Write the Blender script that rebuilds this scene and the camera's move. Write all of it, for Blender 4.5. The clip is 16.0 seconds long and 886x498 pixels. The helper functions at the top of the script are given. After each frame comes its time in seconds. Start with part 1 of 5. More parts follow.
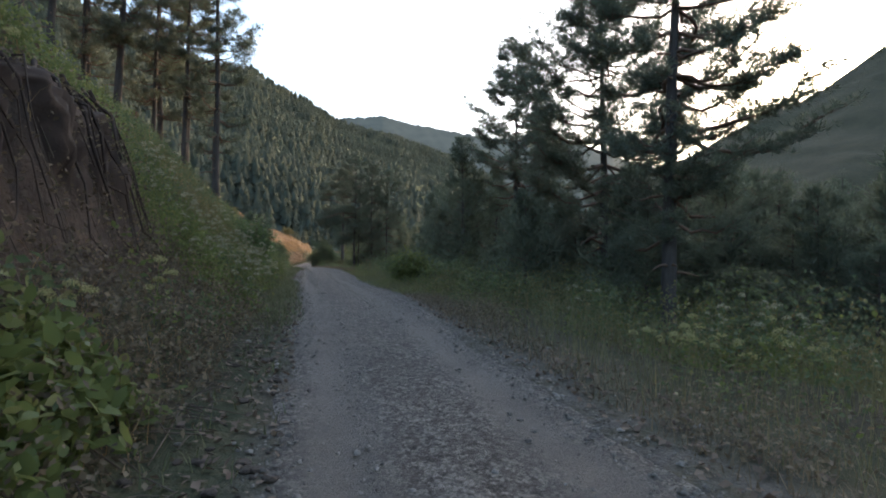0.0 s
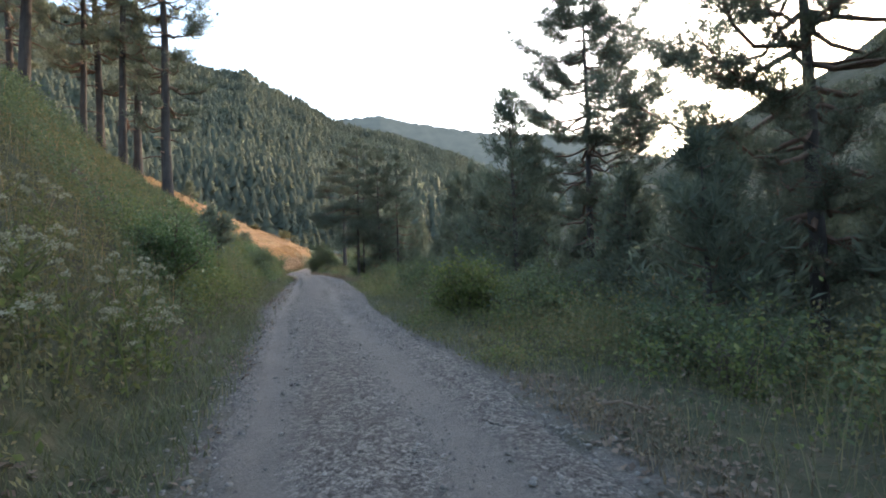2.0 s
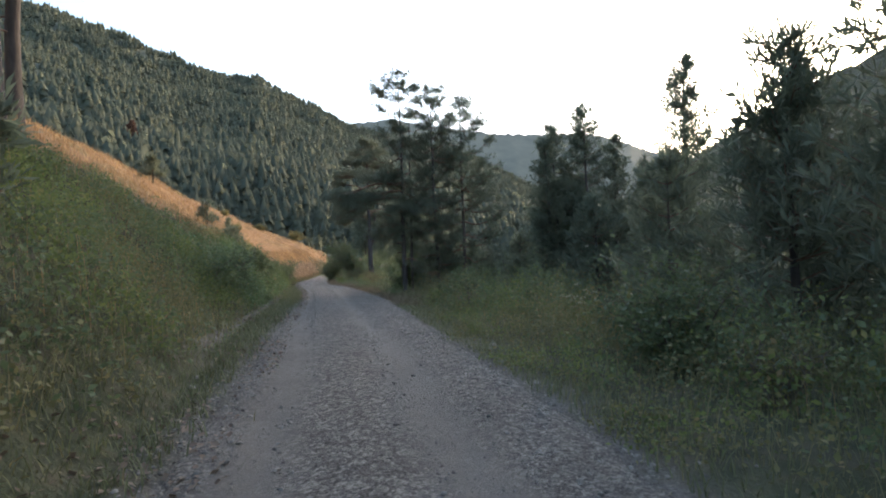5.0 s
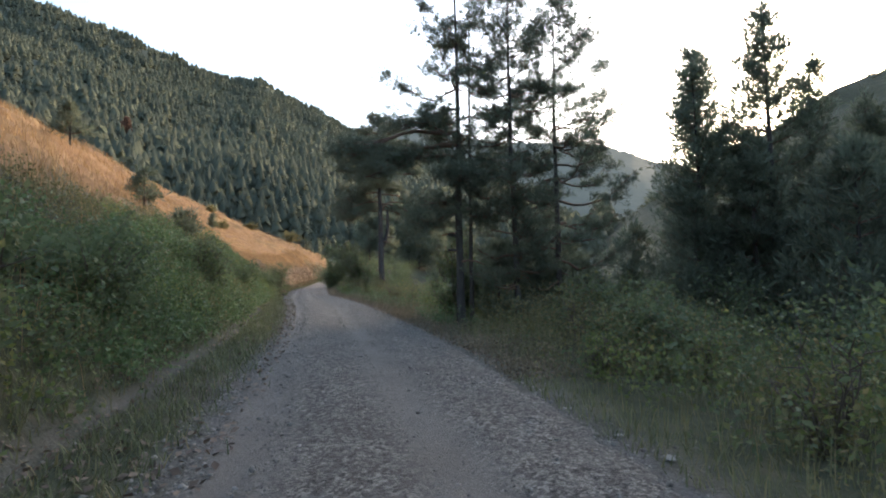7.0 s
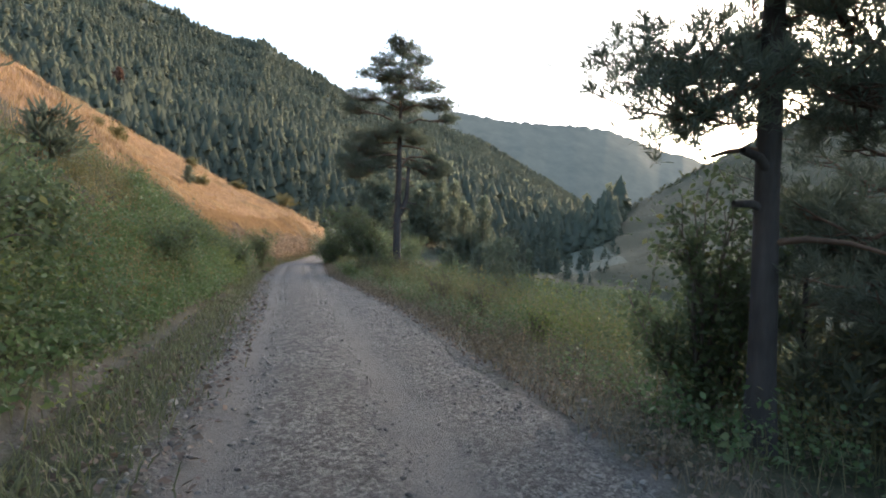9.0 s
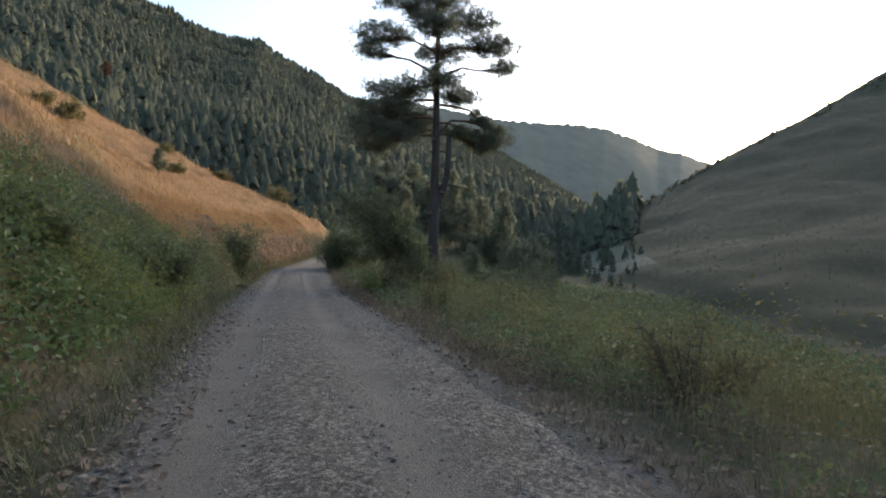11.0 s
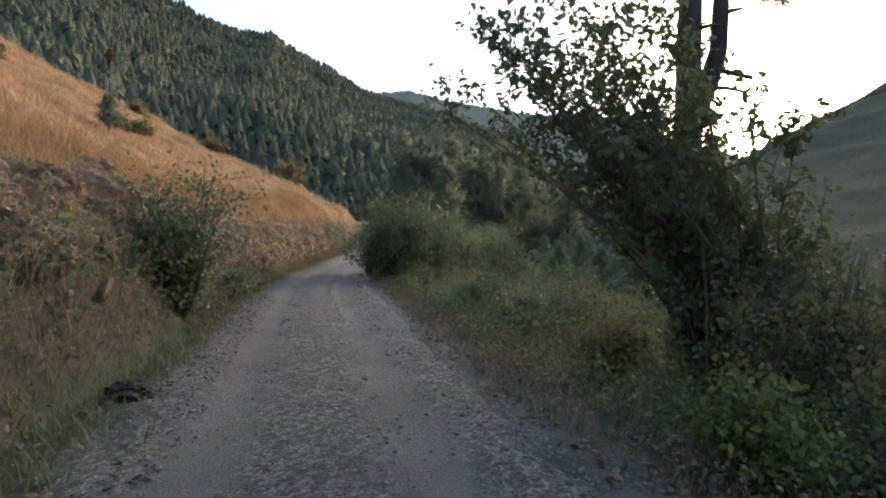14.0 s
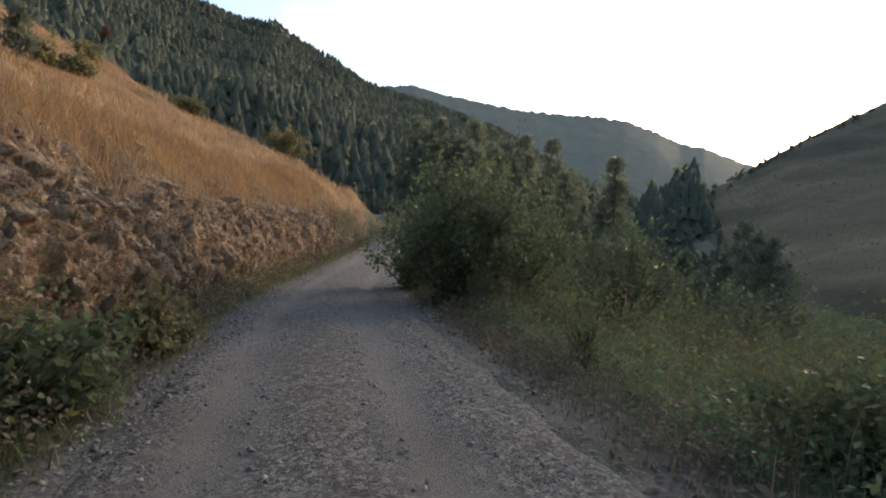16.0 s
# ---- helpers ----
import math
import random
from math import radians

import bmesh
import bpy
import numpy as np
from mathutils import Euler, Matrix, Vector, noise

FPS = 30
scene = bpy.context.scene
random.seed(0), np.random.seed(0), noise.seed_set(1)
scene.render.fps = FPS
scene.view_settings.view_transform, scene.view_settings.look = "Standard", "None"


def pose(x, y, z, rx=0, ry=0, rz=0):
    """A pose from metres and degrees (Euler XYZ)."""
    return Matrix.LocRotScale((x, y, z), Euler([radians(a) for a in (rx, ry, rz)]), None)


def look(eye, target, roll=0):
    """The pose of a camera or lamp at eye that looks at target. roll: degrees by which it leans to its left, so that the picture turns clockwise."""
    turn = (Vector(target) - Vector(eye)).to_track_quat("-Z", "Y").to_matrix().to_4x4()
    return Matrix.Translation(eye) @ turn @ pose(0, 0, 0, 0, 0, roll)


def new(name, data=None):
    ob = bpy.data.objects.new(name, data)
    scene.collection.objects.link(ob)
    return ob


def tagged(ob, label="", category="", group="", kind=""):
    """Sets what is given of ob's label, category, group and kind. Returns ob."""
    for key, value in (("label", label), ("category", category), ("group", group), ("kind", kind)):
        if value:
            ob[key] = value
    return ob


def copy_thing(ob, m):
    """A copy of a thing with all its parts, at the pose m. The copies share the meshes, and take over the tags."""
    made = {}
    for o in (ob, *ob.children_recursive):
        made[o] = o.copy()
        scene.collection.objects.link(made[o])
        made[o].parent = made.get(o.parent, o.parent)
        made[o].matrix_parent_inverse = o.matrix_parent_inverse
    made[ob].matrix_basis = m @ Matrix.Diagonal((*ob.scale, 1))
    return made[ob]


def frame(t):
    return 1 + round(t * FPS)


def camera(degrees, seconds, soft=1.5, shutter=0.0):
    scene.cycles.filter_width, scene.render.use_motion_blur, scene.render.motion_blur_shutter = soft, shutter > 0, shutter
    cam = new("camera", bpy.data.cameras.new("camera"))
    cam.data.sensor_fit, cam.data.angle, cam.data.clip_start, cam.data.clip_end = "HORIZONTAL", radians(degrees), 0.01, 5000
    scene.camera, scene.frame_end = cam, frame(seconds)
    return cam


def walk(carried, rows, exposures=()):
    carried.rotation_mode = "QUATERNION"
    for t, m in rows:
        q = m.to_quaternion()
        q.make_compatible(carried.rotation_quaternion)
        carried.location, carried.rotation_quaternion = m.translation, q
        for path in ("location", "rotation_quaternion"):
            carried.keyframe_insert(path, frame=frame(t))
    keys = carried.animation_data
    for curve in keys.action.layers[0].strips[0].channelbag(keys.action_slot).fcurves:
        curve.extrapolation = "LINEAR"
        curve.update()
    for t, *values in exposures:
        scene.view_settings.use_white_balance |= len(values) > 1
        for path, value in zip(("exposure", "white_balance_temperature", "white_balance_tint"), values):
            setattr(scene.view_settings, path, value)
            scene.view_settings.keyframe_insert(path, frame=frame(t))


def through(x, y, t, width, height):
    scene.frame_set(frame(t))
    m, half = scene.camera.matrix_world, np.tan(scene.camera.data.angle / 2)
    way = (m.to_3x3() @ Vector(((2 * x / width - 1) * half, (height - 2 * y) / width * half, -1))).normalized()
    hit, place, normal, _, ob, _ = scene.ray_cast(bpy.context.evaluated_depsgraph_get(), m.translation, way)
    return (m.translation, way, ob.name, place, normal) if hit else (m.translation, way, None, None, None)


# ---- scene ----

# The road climbs a mountain valley along +y; hillside to the left, valley to the right.
PATH = [  # seconds, x, y, z, heading (left of +y), pitch, roll
    (0, 0, 0, 1.036, -13.35, 1.22, 0.94),
    (0.5, 0.27, 2.402, 1.146, -13.64, 0.88, 1.04),
    (1, 0.453, 4.865, 1.253, -14.15, 0.97, 1.05),
    (1.5, 0.558, 7.378, 1.342, -13.61, 1.1, -0.98),
    (2, 0.612, 9.951, 1.39, -13.12, 1.01, -1.38),
    (2.5, 0.616, 12.597, 1.415, -12.86, 0.9, -2.55),
    (3, 0.573, 15.246, 1.448, -12.93, 1.01, -2.77),
    (3.5, 0.504, 17.884, 1.469, -12.68, 0.81, -2.45),
    (4, 0.432, 20.578, 1.492, -11.9, 1.04, -2.74),
    (6.5, 0.484, 34.718, 1.459, -11.78, 1.81, -1.7),
    (7, 0.44, 37.548, 1.497, -11.72, 2.13, -1.32),
    (7.5, 0.388, 40.384, 1.53, -11.55, -1.13, 1.49),
    (8, 0.373, 43.216, 1.549, -11.47, -1.14, 1.59),
    (8.5, 0.38, 46.003, 1.578, -11.7, -0.68, 1.25),
    (9, 0.322, 48.611, 1.583, -12.1, -0.17, 1.89),
    (9.5, 0.264, 51.224, 1.564, -12.15, -0.05, 1.89),
    (10, 0.19, 53.836, 1.538, -12.48, -0.07, 2.06),
    (12.5, -0.55, 66.81, 1.473, -11.84, -0.09, 0.6),
    (13, -0.728, 69.462, 1.423, -11.55, 0.34, 0.72),
    (13.5, -0.83, 72.025, 1.361, -11.61, 0.2, 0.54),
    (14, -0.893, 74.56, 1.331, -11.02, -0.69, 1.07),
    (14.5, -1.028, 77.01, 1.325, -10.99, -0.24, 0.45),
    (15, -1.105, 79.38, 1.31, -11.32, -0.1, 0.17),
    (15.5, -1.187, 81.775, 1.286, -11.22, -0.99, 1.12),
    (16, -1.326, 84.184, 1.244, -11.17, -1.01, 2.74),
]


def aimed(x, y, z, yaw, pitch, roll):
    a, b = radians(yaw), radians(pitch)
    ahead = Vector((-math.sin(a) * math.cos(b), math.cos(a) * math.cos(b), math.sin(b)))
    eye = Vector((x, y, z))
    return look(eye, eye + ahead * 10, roll)


EXPOSURE = [(0, 2.12), (1, 2.85), (2, 2.8), (3, 2.68), (4, 2.58), (6.5, 2.35), (8, 2.85), (8.5, 2.88), (9, 2.57), (9.5, 2.3), (10, 2.2), (12.5, 1.67), (13.5, 2.0), (14, 2.08), (14.5, 2.2), (15, 2.45), (15.5, 2.0), (16, 1.74)]
cam = camera(76.2, 16.0, soft=1.9, shutter=0.03)
walk(cam, [(row[0], aimed(*row[1:])) for row in PATH], exposures=[(t, e, 6380.0, 11.0) for t, e in EXPOSURE])

# ---- light ----
SUN_AZ, SUN_EL = 54.0, 15.0      # degrees right of +y, above the horizon
world = bpy.data.worlds.new("world")
scene.world = world
world.use_nodes = True
wn = world.node_tree
wn.nodes.clear()
sky = wn.nodes.new("ShaderNodeTexSky")
sky.sky_type, sky.sun_disc = "NISHITA", False
sky.sun_elevation, sky.sun_rotation = radians(SUN_EL), radians(SUN_AZ)
sky.air_density, sky.dust_density, sky.ozone_density = 1.0, 2.4, 1.0
bg = wn.nodes.new("ShaderNodeBackground")
bg.inputs["Strength"].default_value = 0.13
wo = wn.nodes.new("ShaderNodeOutputWorld")
wn.links.new(sky.outputs[0], bg.inputs[0])
wn.links.new(bg.outputs[0], wo.inputs[0])
sun = new("sun", bpy.data.lights.new("sun", "SUN"))
sun.data.energy, sun.data.angle, sun.data.color = 1.2, radians(2.0), (1.0, 0.74, 0.5)
sx, sy = math.sin(radians(SUN_AZ)), math.cos(radians(SUN_AZ))
sun.matrix_world = look((0, 0, 0), (-sx, -sy, -math.tan(radians(SUN_EL))))


# ---- materials ----
def rgba(c):
    return (c[0], c[1], c[2], 1.0)


class Nodes:
    """A small builder of node materials."""

    def __init__(self, name, rough=0.8):
        self.mat = bpy.data.materials.new(name)
        self.mat.use_nodes = True
        self.t = self.mat.node_tree
        self.b = self.t.nodes["Principled BSDF"]
        self.b.inputs["Roughness"].default_value = rough
        self.b.inputs["Specular IOR Level"].default_value = 0.25

    def node(self, kind, **values):
        n = self.t.nodes.new(kind)
        for key, value in values.items():
            n.inputs[key.replace("_", " ")].default_value = value
        return n

    def link(self, a, b):
        self.t.links.new(a, b)

    def coords(self):
        return self.node("ShaderNodeTexCoord").outputs["Object"]

    def noise(self, scale, detail=5.0, rough=0.6, vector=None, stretch=None):
        n = self.node("ShaderNodeTexNoise", Scale=scale, Detail=detail, Roughness=rough)
        v = vector or self.coords()
        if stretch:
            m = self.node("ShaderNodeMapping")
            m.inputs["Scale"].default_value = stretch
            self.link(v, m.inputs[0])
            v = m.outputs[0]
        self.link(v, n.inputs["Vector"])
        return n.outputs[0]

    def cells(self, scale, feature="F1"):
        n = self.node("ShaderNodeTexVoronoi", Scale=scale)
        n.feature = feature
        self.link(self.coords(), n.inputs["Vector"])
        return n

    def ramp(self, fac, stops):
        n = self.node("ShaderNodeValToRGB")
        e = n.color_ramp.elements
        while len(e) < len(stops):
            e.new(0.5)
        for k, (p, c) in enumerate(stops):
            e[k].position, e[k].color = p, rgba(c)
        self.link(fac, n.inputs[0])
        return n.outputs[0]

    def mix(self, fac, a, b, mode="MIX"):
        n = self.t.nodes.new("ShaderNodeMix")
        n.data_type, n.blend_type = "RGBA", mode
        for k, v in ((0, fac), (6, a), (7, b)):
            if hasattr(v, "links"):
                self.link(v, n.inputs[k])
            else:
                n.inputs[k].default_value = v if k == 0 else rgba(v)
        return n.outputs[2]

    def math(self, op, a, b=0.0, clamp=False):
        n = self.t.nodes.new("ShaderNodeMath")
        n.operation, n.use_clamp = op, clamp
        for k, v in ((0, a), (1, b)):
            if hasattr(v, "links"):
                self.link(v, n.inputs[k])
            else:
                n.inputs[k].default_value = v
        return n.outputs[0]

    def bump(self, height, strength=0.5, distance=0.02):
        n = self.node("ShaderNodeBump", Strength=strength, Distance=distance)
        self.link(height, n.inputs["Height"])
        self.link(n.outputs[0], self.b.inputs["Normal"])

    def color(self, c):
        self.link(c, self.b.inputs["Base Color"])
        return self.mat


def leaf_material(name, dark, light, through=0.35, rough=0.55, odd=None, patch=0.35):
    """Foliage: colour varies from leaf to leaf and in patches; some light comes through."""
    n = Nodes(name, rough)
    geo = n.node("ShaderNodeNewGeometry")
    c = n.ramp(geo.outputs["Random Per Island"], [(0.0, dark), (0.84, light), (1.0, odd or light)])
    p = n.noise(patch, 3.0)
    c = n.mix(n.math("MULTIPLY", n.ramp(p, [(0.35, (0, 0, 0)), (0.7, (1, 1, 1))]), 0.5), c, [v * 1.5 for v in light])
    n.color(c)
    tr = n.node("ShaderNodeBsdfTranslucent")
    n.link(c, tr.inputs[0])
    m = n.node("ShaderNodeMixShader")
    m.inputs[0].default_value = through
    out = n.t.nodes["Material Output"]
    n.link(n.b.outputs[0], m.inputs[1])
    n.link(tr.outputs[0], m.inputs[2])
    n.link(m.outputs[0], out.inputs[0])
    return n.mat


def bark_material(name, a, b):
    n = Nodes(name, 0.9)
    f = n.noise(9.0, 6.0, 0.65, stretch=(1.0, 1.0, 0.18))
    c = n.ramp(f, [(0.3, a), (0.7, b)])
    c = n.mix(0.35, c, n.ramp(n.noise(1.3, 3.0), [(0.3, [v * 0.6 for v in a]), (0.7, [v * 1.3 for v in b])]))
    n.bump(f, 0.9, 0.03)
    return n.color(c)


def stone_material(name, a, b, scale=6.0):
    n = Nodes(name, 0.85)
    r = n.node("ShaderNodeObjectInfo").outputs["Random"]
    isl = n.node("ShaderNodeNewGeometry").outputs["Random Per Island"]
    f = n.noise(scale, 6.0)
    c = n.ramp(n.math("ADD", n.math("MULTIPLY", f, 0.5), n.math("MULTIPLY", isl, 0.5)), [(0.2, a), (0.8, b)])
    c = n.mix(n.math("MULTIPLY", r, 0.3), c, [v * 0.7 for v in a])
    n.bump(n.noise(scale * 6, 4.0), 0.4, 0.01)
    return n.color(c)


def ground_material():
    """Soil, litter and low cover on the banks; dry golden grass on the open spur; woodland floor far off."""
    n = Nodes("ground_soil", 0.95)
    v = n.coords()
    sep = n.node("ShaderNodeSeparateXYZ")
    n.link(v, sep.inputs[0])
    f1, f2, f3 = n.noise(0.35, 5.0), n.noise(3.0, 6.0), n.noise(22.0, 5.0)
    green = n.ramp(f2, [(0.25, (0.028, 0.034, 0.017)), (0.5, (0.056, 0.06, 0.03)), (0.75, (0.11, 0.092, 0.052))])
    soil = n.ramp(f3, [(0.3, (0.055, 0.042, 0.032)), (0.7, (0.14, 0.108, 0.082))])
    near = n.mix(n.ramp(f1, [(0.5, (0, 0, 0)), (0.72, (0.8, 0.8, 0.8))]), green, soil)
    gold = n.ramp(n.noise(1.1, 6.0, 0.7), [(0.25, (0.12, 0.072, 0.037)), (0.55, (0.24, 0.14, 0.066)), (0.8, (0.33, 0.215, 0.11))])
    gold = n.mix(n.ramp(n.noise(0.16, 4.0), [(0.5, (0, 0, 0)), (0.72, (0.55, 0.55, 0.55))]), gold, (0.15, 0.14, 0.055))
    def mask(name):
        a = n.node("ShaderNodeAttribute")
        a.attribute_name = name
        return a.outputs["Fac"]

    # facing hill: dull olive heath, darkened in colour for the shade it lies in
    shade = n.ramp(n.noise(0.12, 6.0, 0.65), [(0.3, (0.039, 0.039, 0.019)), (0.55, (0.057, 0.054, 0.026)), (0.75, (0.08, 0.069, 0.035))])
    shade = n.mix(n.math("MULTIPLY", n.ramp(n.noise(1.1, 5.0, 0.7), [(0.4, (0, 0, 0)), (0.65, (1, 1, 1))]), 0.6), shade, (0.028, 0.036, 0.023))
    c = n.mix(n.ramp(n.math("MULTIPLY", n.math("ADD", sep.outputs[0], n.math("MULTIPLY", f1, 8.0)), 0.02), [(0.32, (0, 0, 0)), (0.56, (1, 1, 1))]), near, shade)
    c = n.mix(mask("gold"), c, gold)
    c = n.mix(mask("bare"), c, n.ramp(n.noise(5.0, 7.0, 0.7), [(0.3, (0.032, 0.022, 0.016)), (0.55, (0.085, 0.058, 0.041)), (0.75, (0.15, 0.106, 0.076))]))
    c = n.mix(mask("face"), c, n.ramp(n.noise(6.0, 7.0, 0.7, stretch=(1.0, 1.0, 0.35)), [(0.35, (0.01, 0.009, 0.008)), (0.6, (0.034, 0.028, 0.023)), (0.78, (0.075, 0.058, 0.045))]))
    grit = n.ramp(n.noise(38.0, 6.0, 0.75), [(0.35, (0.085, 0.072, 0.061)), (0.6, (0.17, 0.15, 0.132)), (0.75, (0.29, 0.262, 0.24))])
    edge = n.math("MULTIPLY", mask("verge"), n.ramp(n.noise(2.2, 5.0), [(0.3, (0.15, 0.15, 0.15)), (0.62, (1, 1, 1))]))
    c = n.mix(edge, c, grit)
    wood = n.ramp(n.noise(0.05, 6.0), [(0.3, (0.07, 0.08, 0.057)), (0.7, (0.1, 0.108, 0.075))])
    far_side = n.math("MULTIPLY", n.math("GREATER_THAN", sep.outputs[1], 150.0), n.math("LESS_THAN", n.math("SUBTRACT", sep.outputs[0], n.math("MULTIPLY", sep.outputs[1], 0.4)), 0.0))
    c = n.mix(far_side, c, wood)
    n.bump(n.math("ADD", f3, f2), 0.7, 0.08)
    return n.color(c)


def road_material():
    n = Nodes("gravel", 0.9)
    at = n.node("ShaderNodeAttribute")
    at.attribute_name = "across"
    wob = n.math("MULTIPLY", n.math("SUBTRACT", n.noise(0.5, 3.0), 0.5), 0.35)
    s = n.math("ABSOLUTE", n.math("ADD", at.outputs["Fac"], wob))
    # two wheel tracks packed with pale dust, loose stone between and beside them
    track = n.ramp(n.math("ABSOLUTE", n.math("SUBTRACT", s, 0.72)), [(0.12, (1, 1, 1)), (0.42, (0, 0, 0))])
    fine = n.noise(70.0, 6.0, 0.75)
    cell, small = n.cells(22.0), n.cells(52.0)
    pick = n.math("ADD", n.math("MULTIPLY", cell.outputs["Color"], 0.45), n.math("MULTIPLY", small.outputs["Color"], 0.55))
    dust = n.ramp(fine, [(0.3, (0.136, 0.119, 0.099)), (0.7, (0.216, 0.192, 0.162))])
    grit = n.ramp(n.math("ADD", n.math("MULTIPLY", pick, 0.75), n.math("MULTIPLY", fine, 0.35)),
                  [(0.34, (0.042, 0.036, 0.03)), (0.48, (0.097, 0.084, 0.07)), (0.6, (0.139, 0.123, 0.102)), (0.74, (0.269, 0.242, 0.206))])
    c = n.mix(n.math("MULTIPLY", track, 0.85), grit, dust)
    c = n.mix(n.ramp(n.noise(0.9, 5.0), [(0.42, (0, 0, 0)), (0.72, (0.5, 0.5, 0.5))]), c, (0.097, 0.084, 0.069))
    high = n.math("SUBTRACT", n.math("ADD", pick, fine), n.math("MULTIPLY", small.outputs["Distance"], 0.5))
    n.bump(high, 0.8, 0.02)
    return n.color(c)


def rock_material():
    """Broken brown rock: blocks of differing tone, dark seams and soil between."""
    n = Nodes("rock", 0.9)
    isl = n.node("ShaderNodeNewGeometry").outputs["Random Per Island"]
    r = n.node("ShaderNodeObjectInfo").outputs["Random"]
    cell, big = n.cells(13.0), n.cells(5.0)
    tone = n.math("ADD", n.math("MULTIPLY", cell.outputs["Color"], 0.4), n.math("ADD", n.math("MULTIPLY", big.outputs["Color"], 0.25), n.math("MULTIPLY", n.math("ADD", isl, r), 0.2)))
    c = n.ramp(tone, [(0.2, (0.125, 0.084, 0.055)), (0.5, (0.26, 0.182, 0.118)), (0.72, (0.385, 0.292, 0.195)), (0.9, (0.5, 0.415, 0.305))])
    seam = n.ramp(n.noise(9.0, 6.0, 0.7), [(0.36, (0.7, 0.7, 0.7)), (0.5, (0, 0, 0))])
    c = n.mix(seam, c, (0.05, 0.035, 0.024))
    c = n.mix(n.ramp(n.noise(1.6, 5.0), [(0.5, (0, 0, 0)), (0.68, (0.6, 0.6, 0.6))]), c, (0.2, 0.118, 0.06))
    n.bump(n.math("ADD", cell.outputs["Color"], n.noise(30.0, 5.0)), 0.9, 0.05)
    return n.color(c)


MAT = dict(
    ground=ground_material(),
    road=road_material(),
    gravel=stone_material("gravel_stone", (0.085, 0.076, 0.063), (0.3, 0.27, 0.226), 20.0),
    rock=rock_material(),
    clod=stone_material("soil_clod", (0.03, 0.025, 0.02), (0.09, 0.07, 0.055), 9.0),
    cut=stone_material("raw_earth", (0.017, 0.013, 0.011), (0.09, 0.064, 0.049), 5.0),
    bark=bark_material("pine_bark", (0.036, 0.032, 0.029), (0.09, 0.077, 0.068)),
    limb=bark_material("pine_limb", (0.08, 0.055, 0.04), (0.2, 0.13, 0.09)),
    stem=bark_material("shrub_stem", (0.07, 0.055, 0.04), (0.16, 0.13, 0.1)),
    stick=bark_material("dead_wood", (0.15, 0.11, 0.08), (0.3, 0.22, 0.15)),
    root=bark_material("bare_root", (0.03, 0.022, 0.017), (0.09, 0.065, 0.05)),
    needle=leaf_material("pine_needles", (0.08, 0.1, 0.074), (0.145, 0.163, 0.114), 0.5),
    young=leaf_material("young_needles", (0.08, 0.102, 0.074), (0.15, 0.17, 0.114), 0.5),
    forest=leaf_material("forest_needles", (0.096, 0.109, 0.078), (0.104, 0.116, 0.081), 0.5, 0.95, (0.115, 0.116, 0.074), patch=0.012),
    rust=leaf_material("rust_needles", (0.11, 0.065, 0.048), (0.17, 0.1, 0.072), 0.3, 0.8),
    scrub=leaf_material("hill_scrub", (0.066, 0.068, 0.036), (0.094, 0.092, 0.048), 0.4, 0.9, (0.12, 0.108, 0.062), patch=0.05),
    leaf=leaf_material("broad_leaves", (0.07, 0.096, 0.05), (0.132, 0.162, 0.078), 0.5, 0.5, (0.19, 0.18, 0.07)),
    herb=leaf_material("herb_leaves", (0.087, 0.115, 0.038), (0.172, 0.2, 0.066), 0.5, 0.55, (0.24, 0.21, 0.075)),
    # the pale odd leaves are glossy highlights put into the colour
    nettle=leaf_material("nettle_leaves", (0.06, 0.098, 0.04), (0.125, 0.178, 0.07), 0.45, 0.4, (0.26, 0.29, 0.15)),
    withered=leaf_material("withered_grass", (0.088, 0.072, 0.047), (0.18, 0.143, 0.092), 0.3, 0.8, (0.27, 0.21, 0.13), patch=1.2),
    dull=leaf_material("dull_weeds", (0.095, 0.092, 0.042), (0.185, 0.168, 0.074), 0.4, 0.7, (0.24, 0.165, 0.08)),
    litter=leaf_material("leaf_litter", (0.07, 0.05, 0.038), (0.19, 0.14, 0.1), 0.15, 0.8),
    grass=leaf_material("grass_blades", (0.088, 0.092, 0.045), (0.172, 0.165, 0.085), 0.4, 0.6, (0.28, 0.225, 0.115)),
    lawn=leaf_material("shoulder_grass", (0.072, 0.082, 0.04), (0.145, 0.152, 0.075), 0.4, 0.6, (0.24, 0.19, 0.1), patch=1.2),
    straw=leaf_material("dry_grass", (0.185, 0.113, 0.057), (0.39, 0.252, 0.122), 0.35, 0.7, (0.46, 0.35, 0.19)),
    cream=leaf_material("cream_flowers", (0.27, 0.26, 0.11), (0.44, 0.42, 0.2), 0.3),
    umbel=leaf_material("umbel_flowers", (0.2, 0.2, 0.125), (0.34, 0.33, 0.22), 0.3),
)
# distant forest; the haze over it is put in as a faint glow
m = Nodes("hazed_forest", 0.95)
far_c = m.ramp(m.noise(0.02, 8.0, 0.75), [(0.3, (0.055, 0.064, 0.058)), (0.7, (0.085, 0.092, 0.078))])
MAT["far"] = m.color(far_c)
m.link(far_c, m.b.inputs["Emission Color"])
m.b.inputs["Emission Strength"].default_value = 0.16


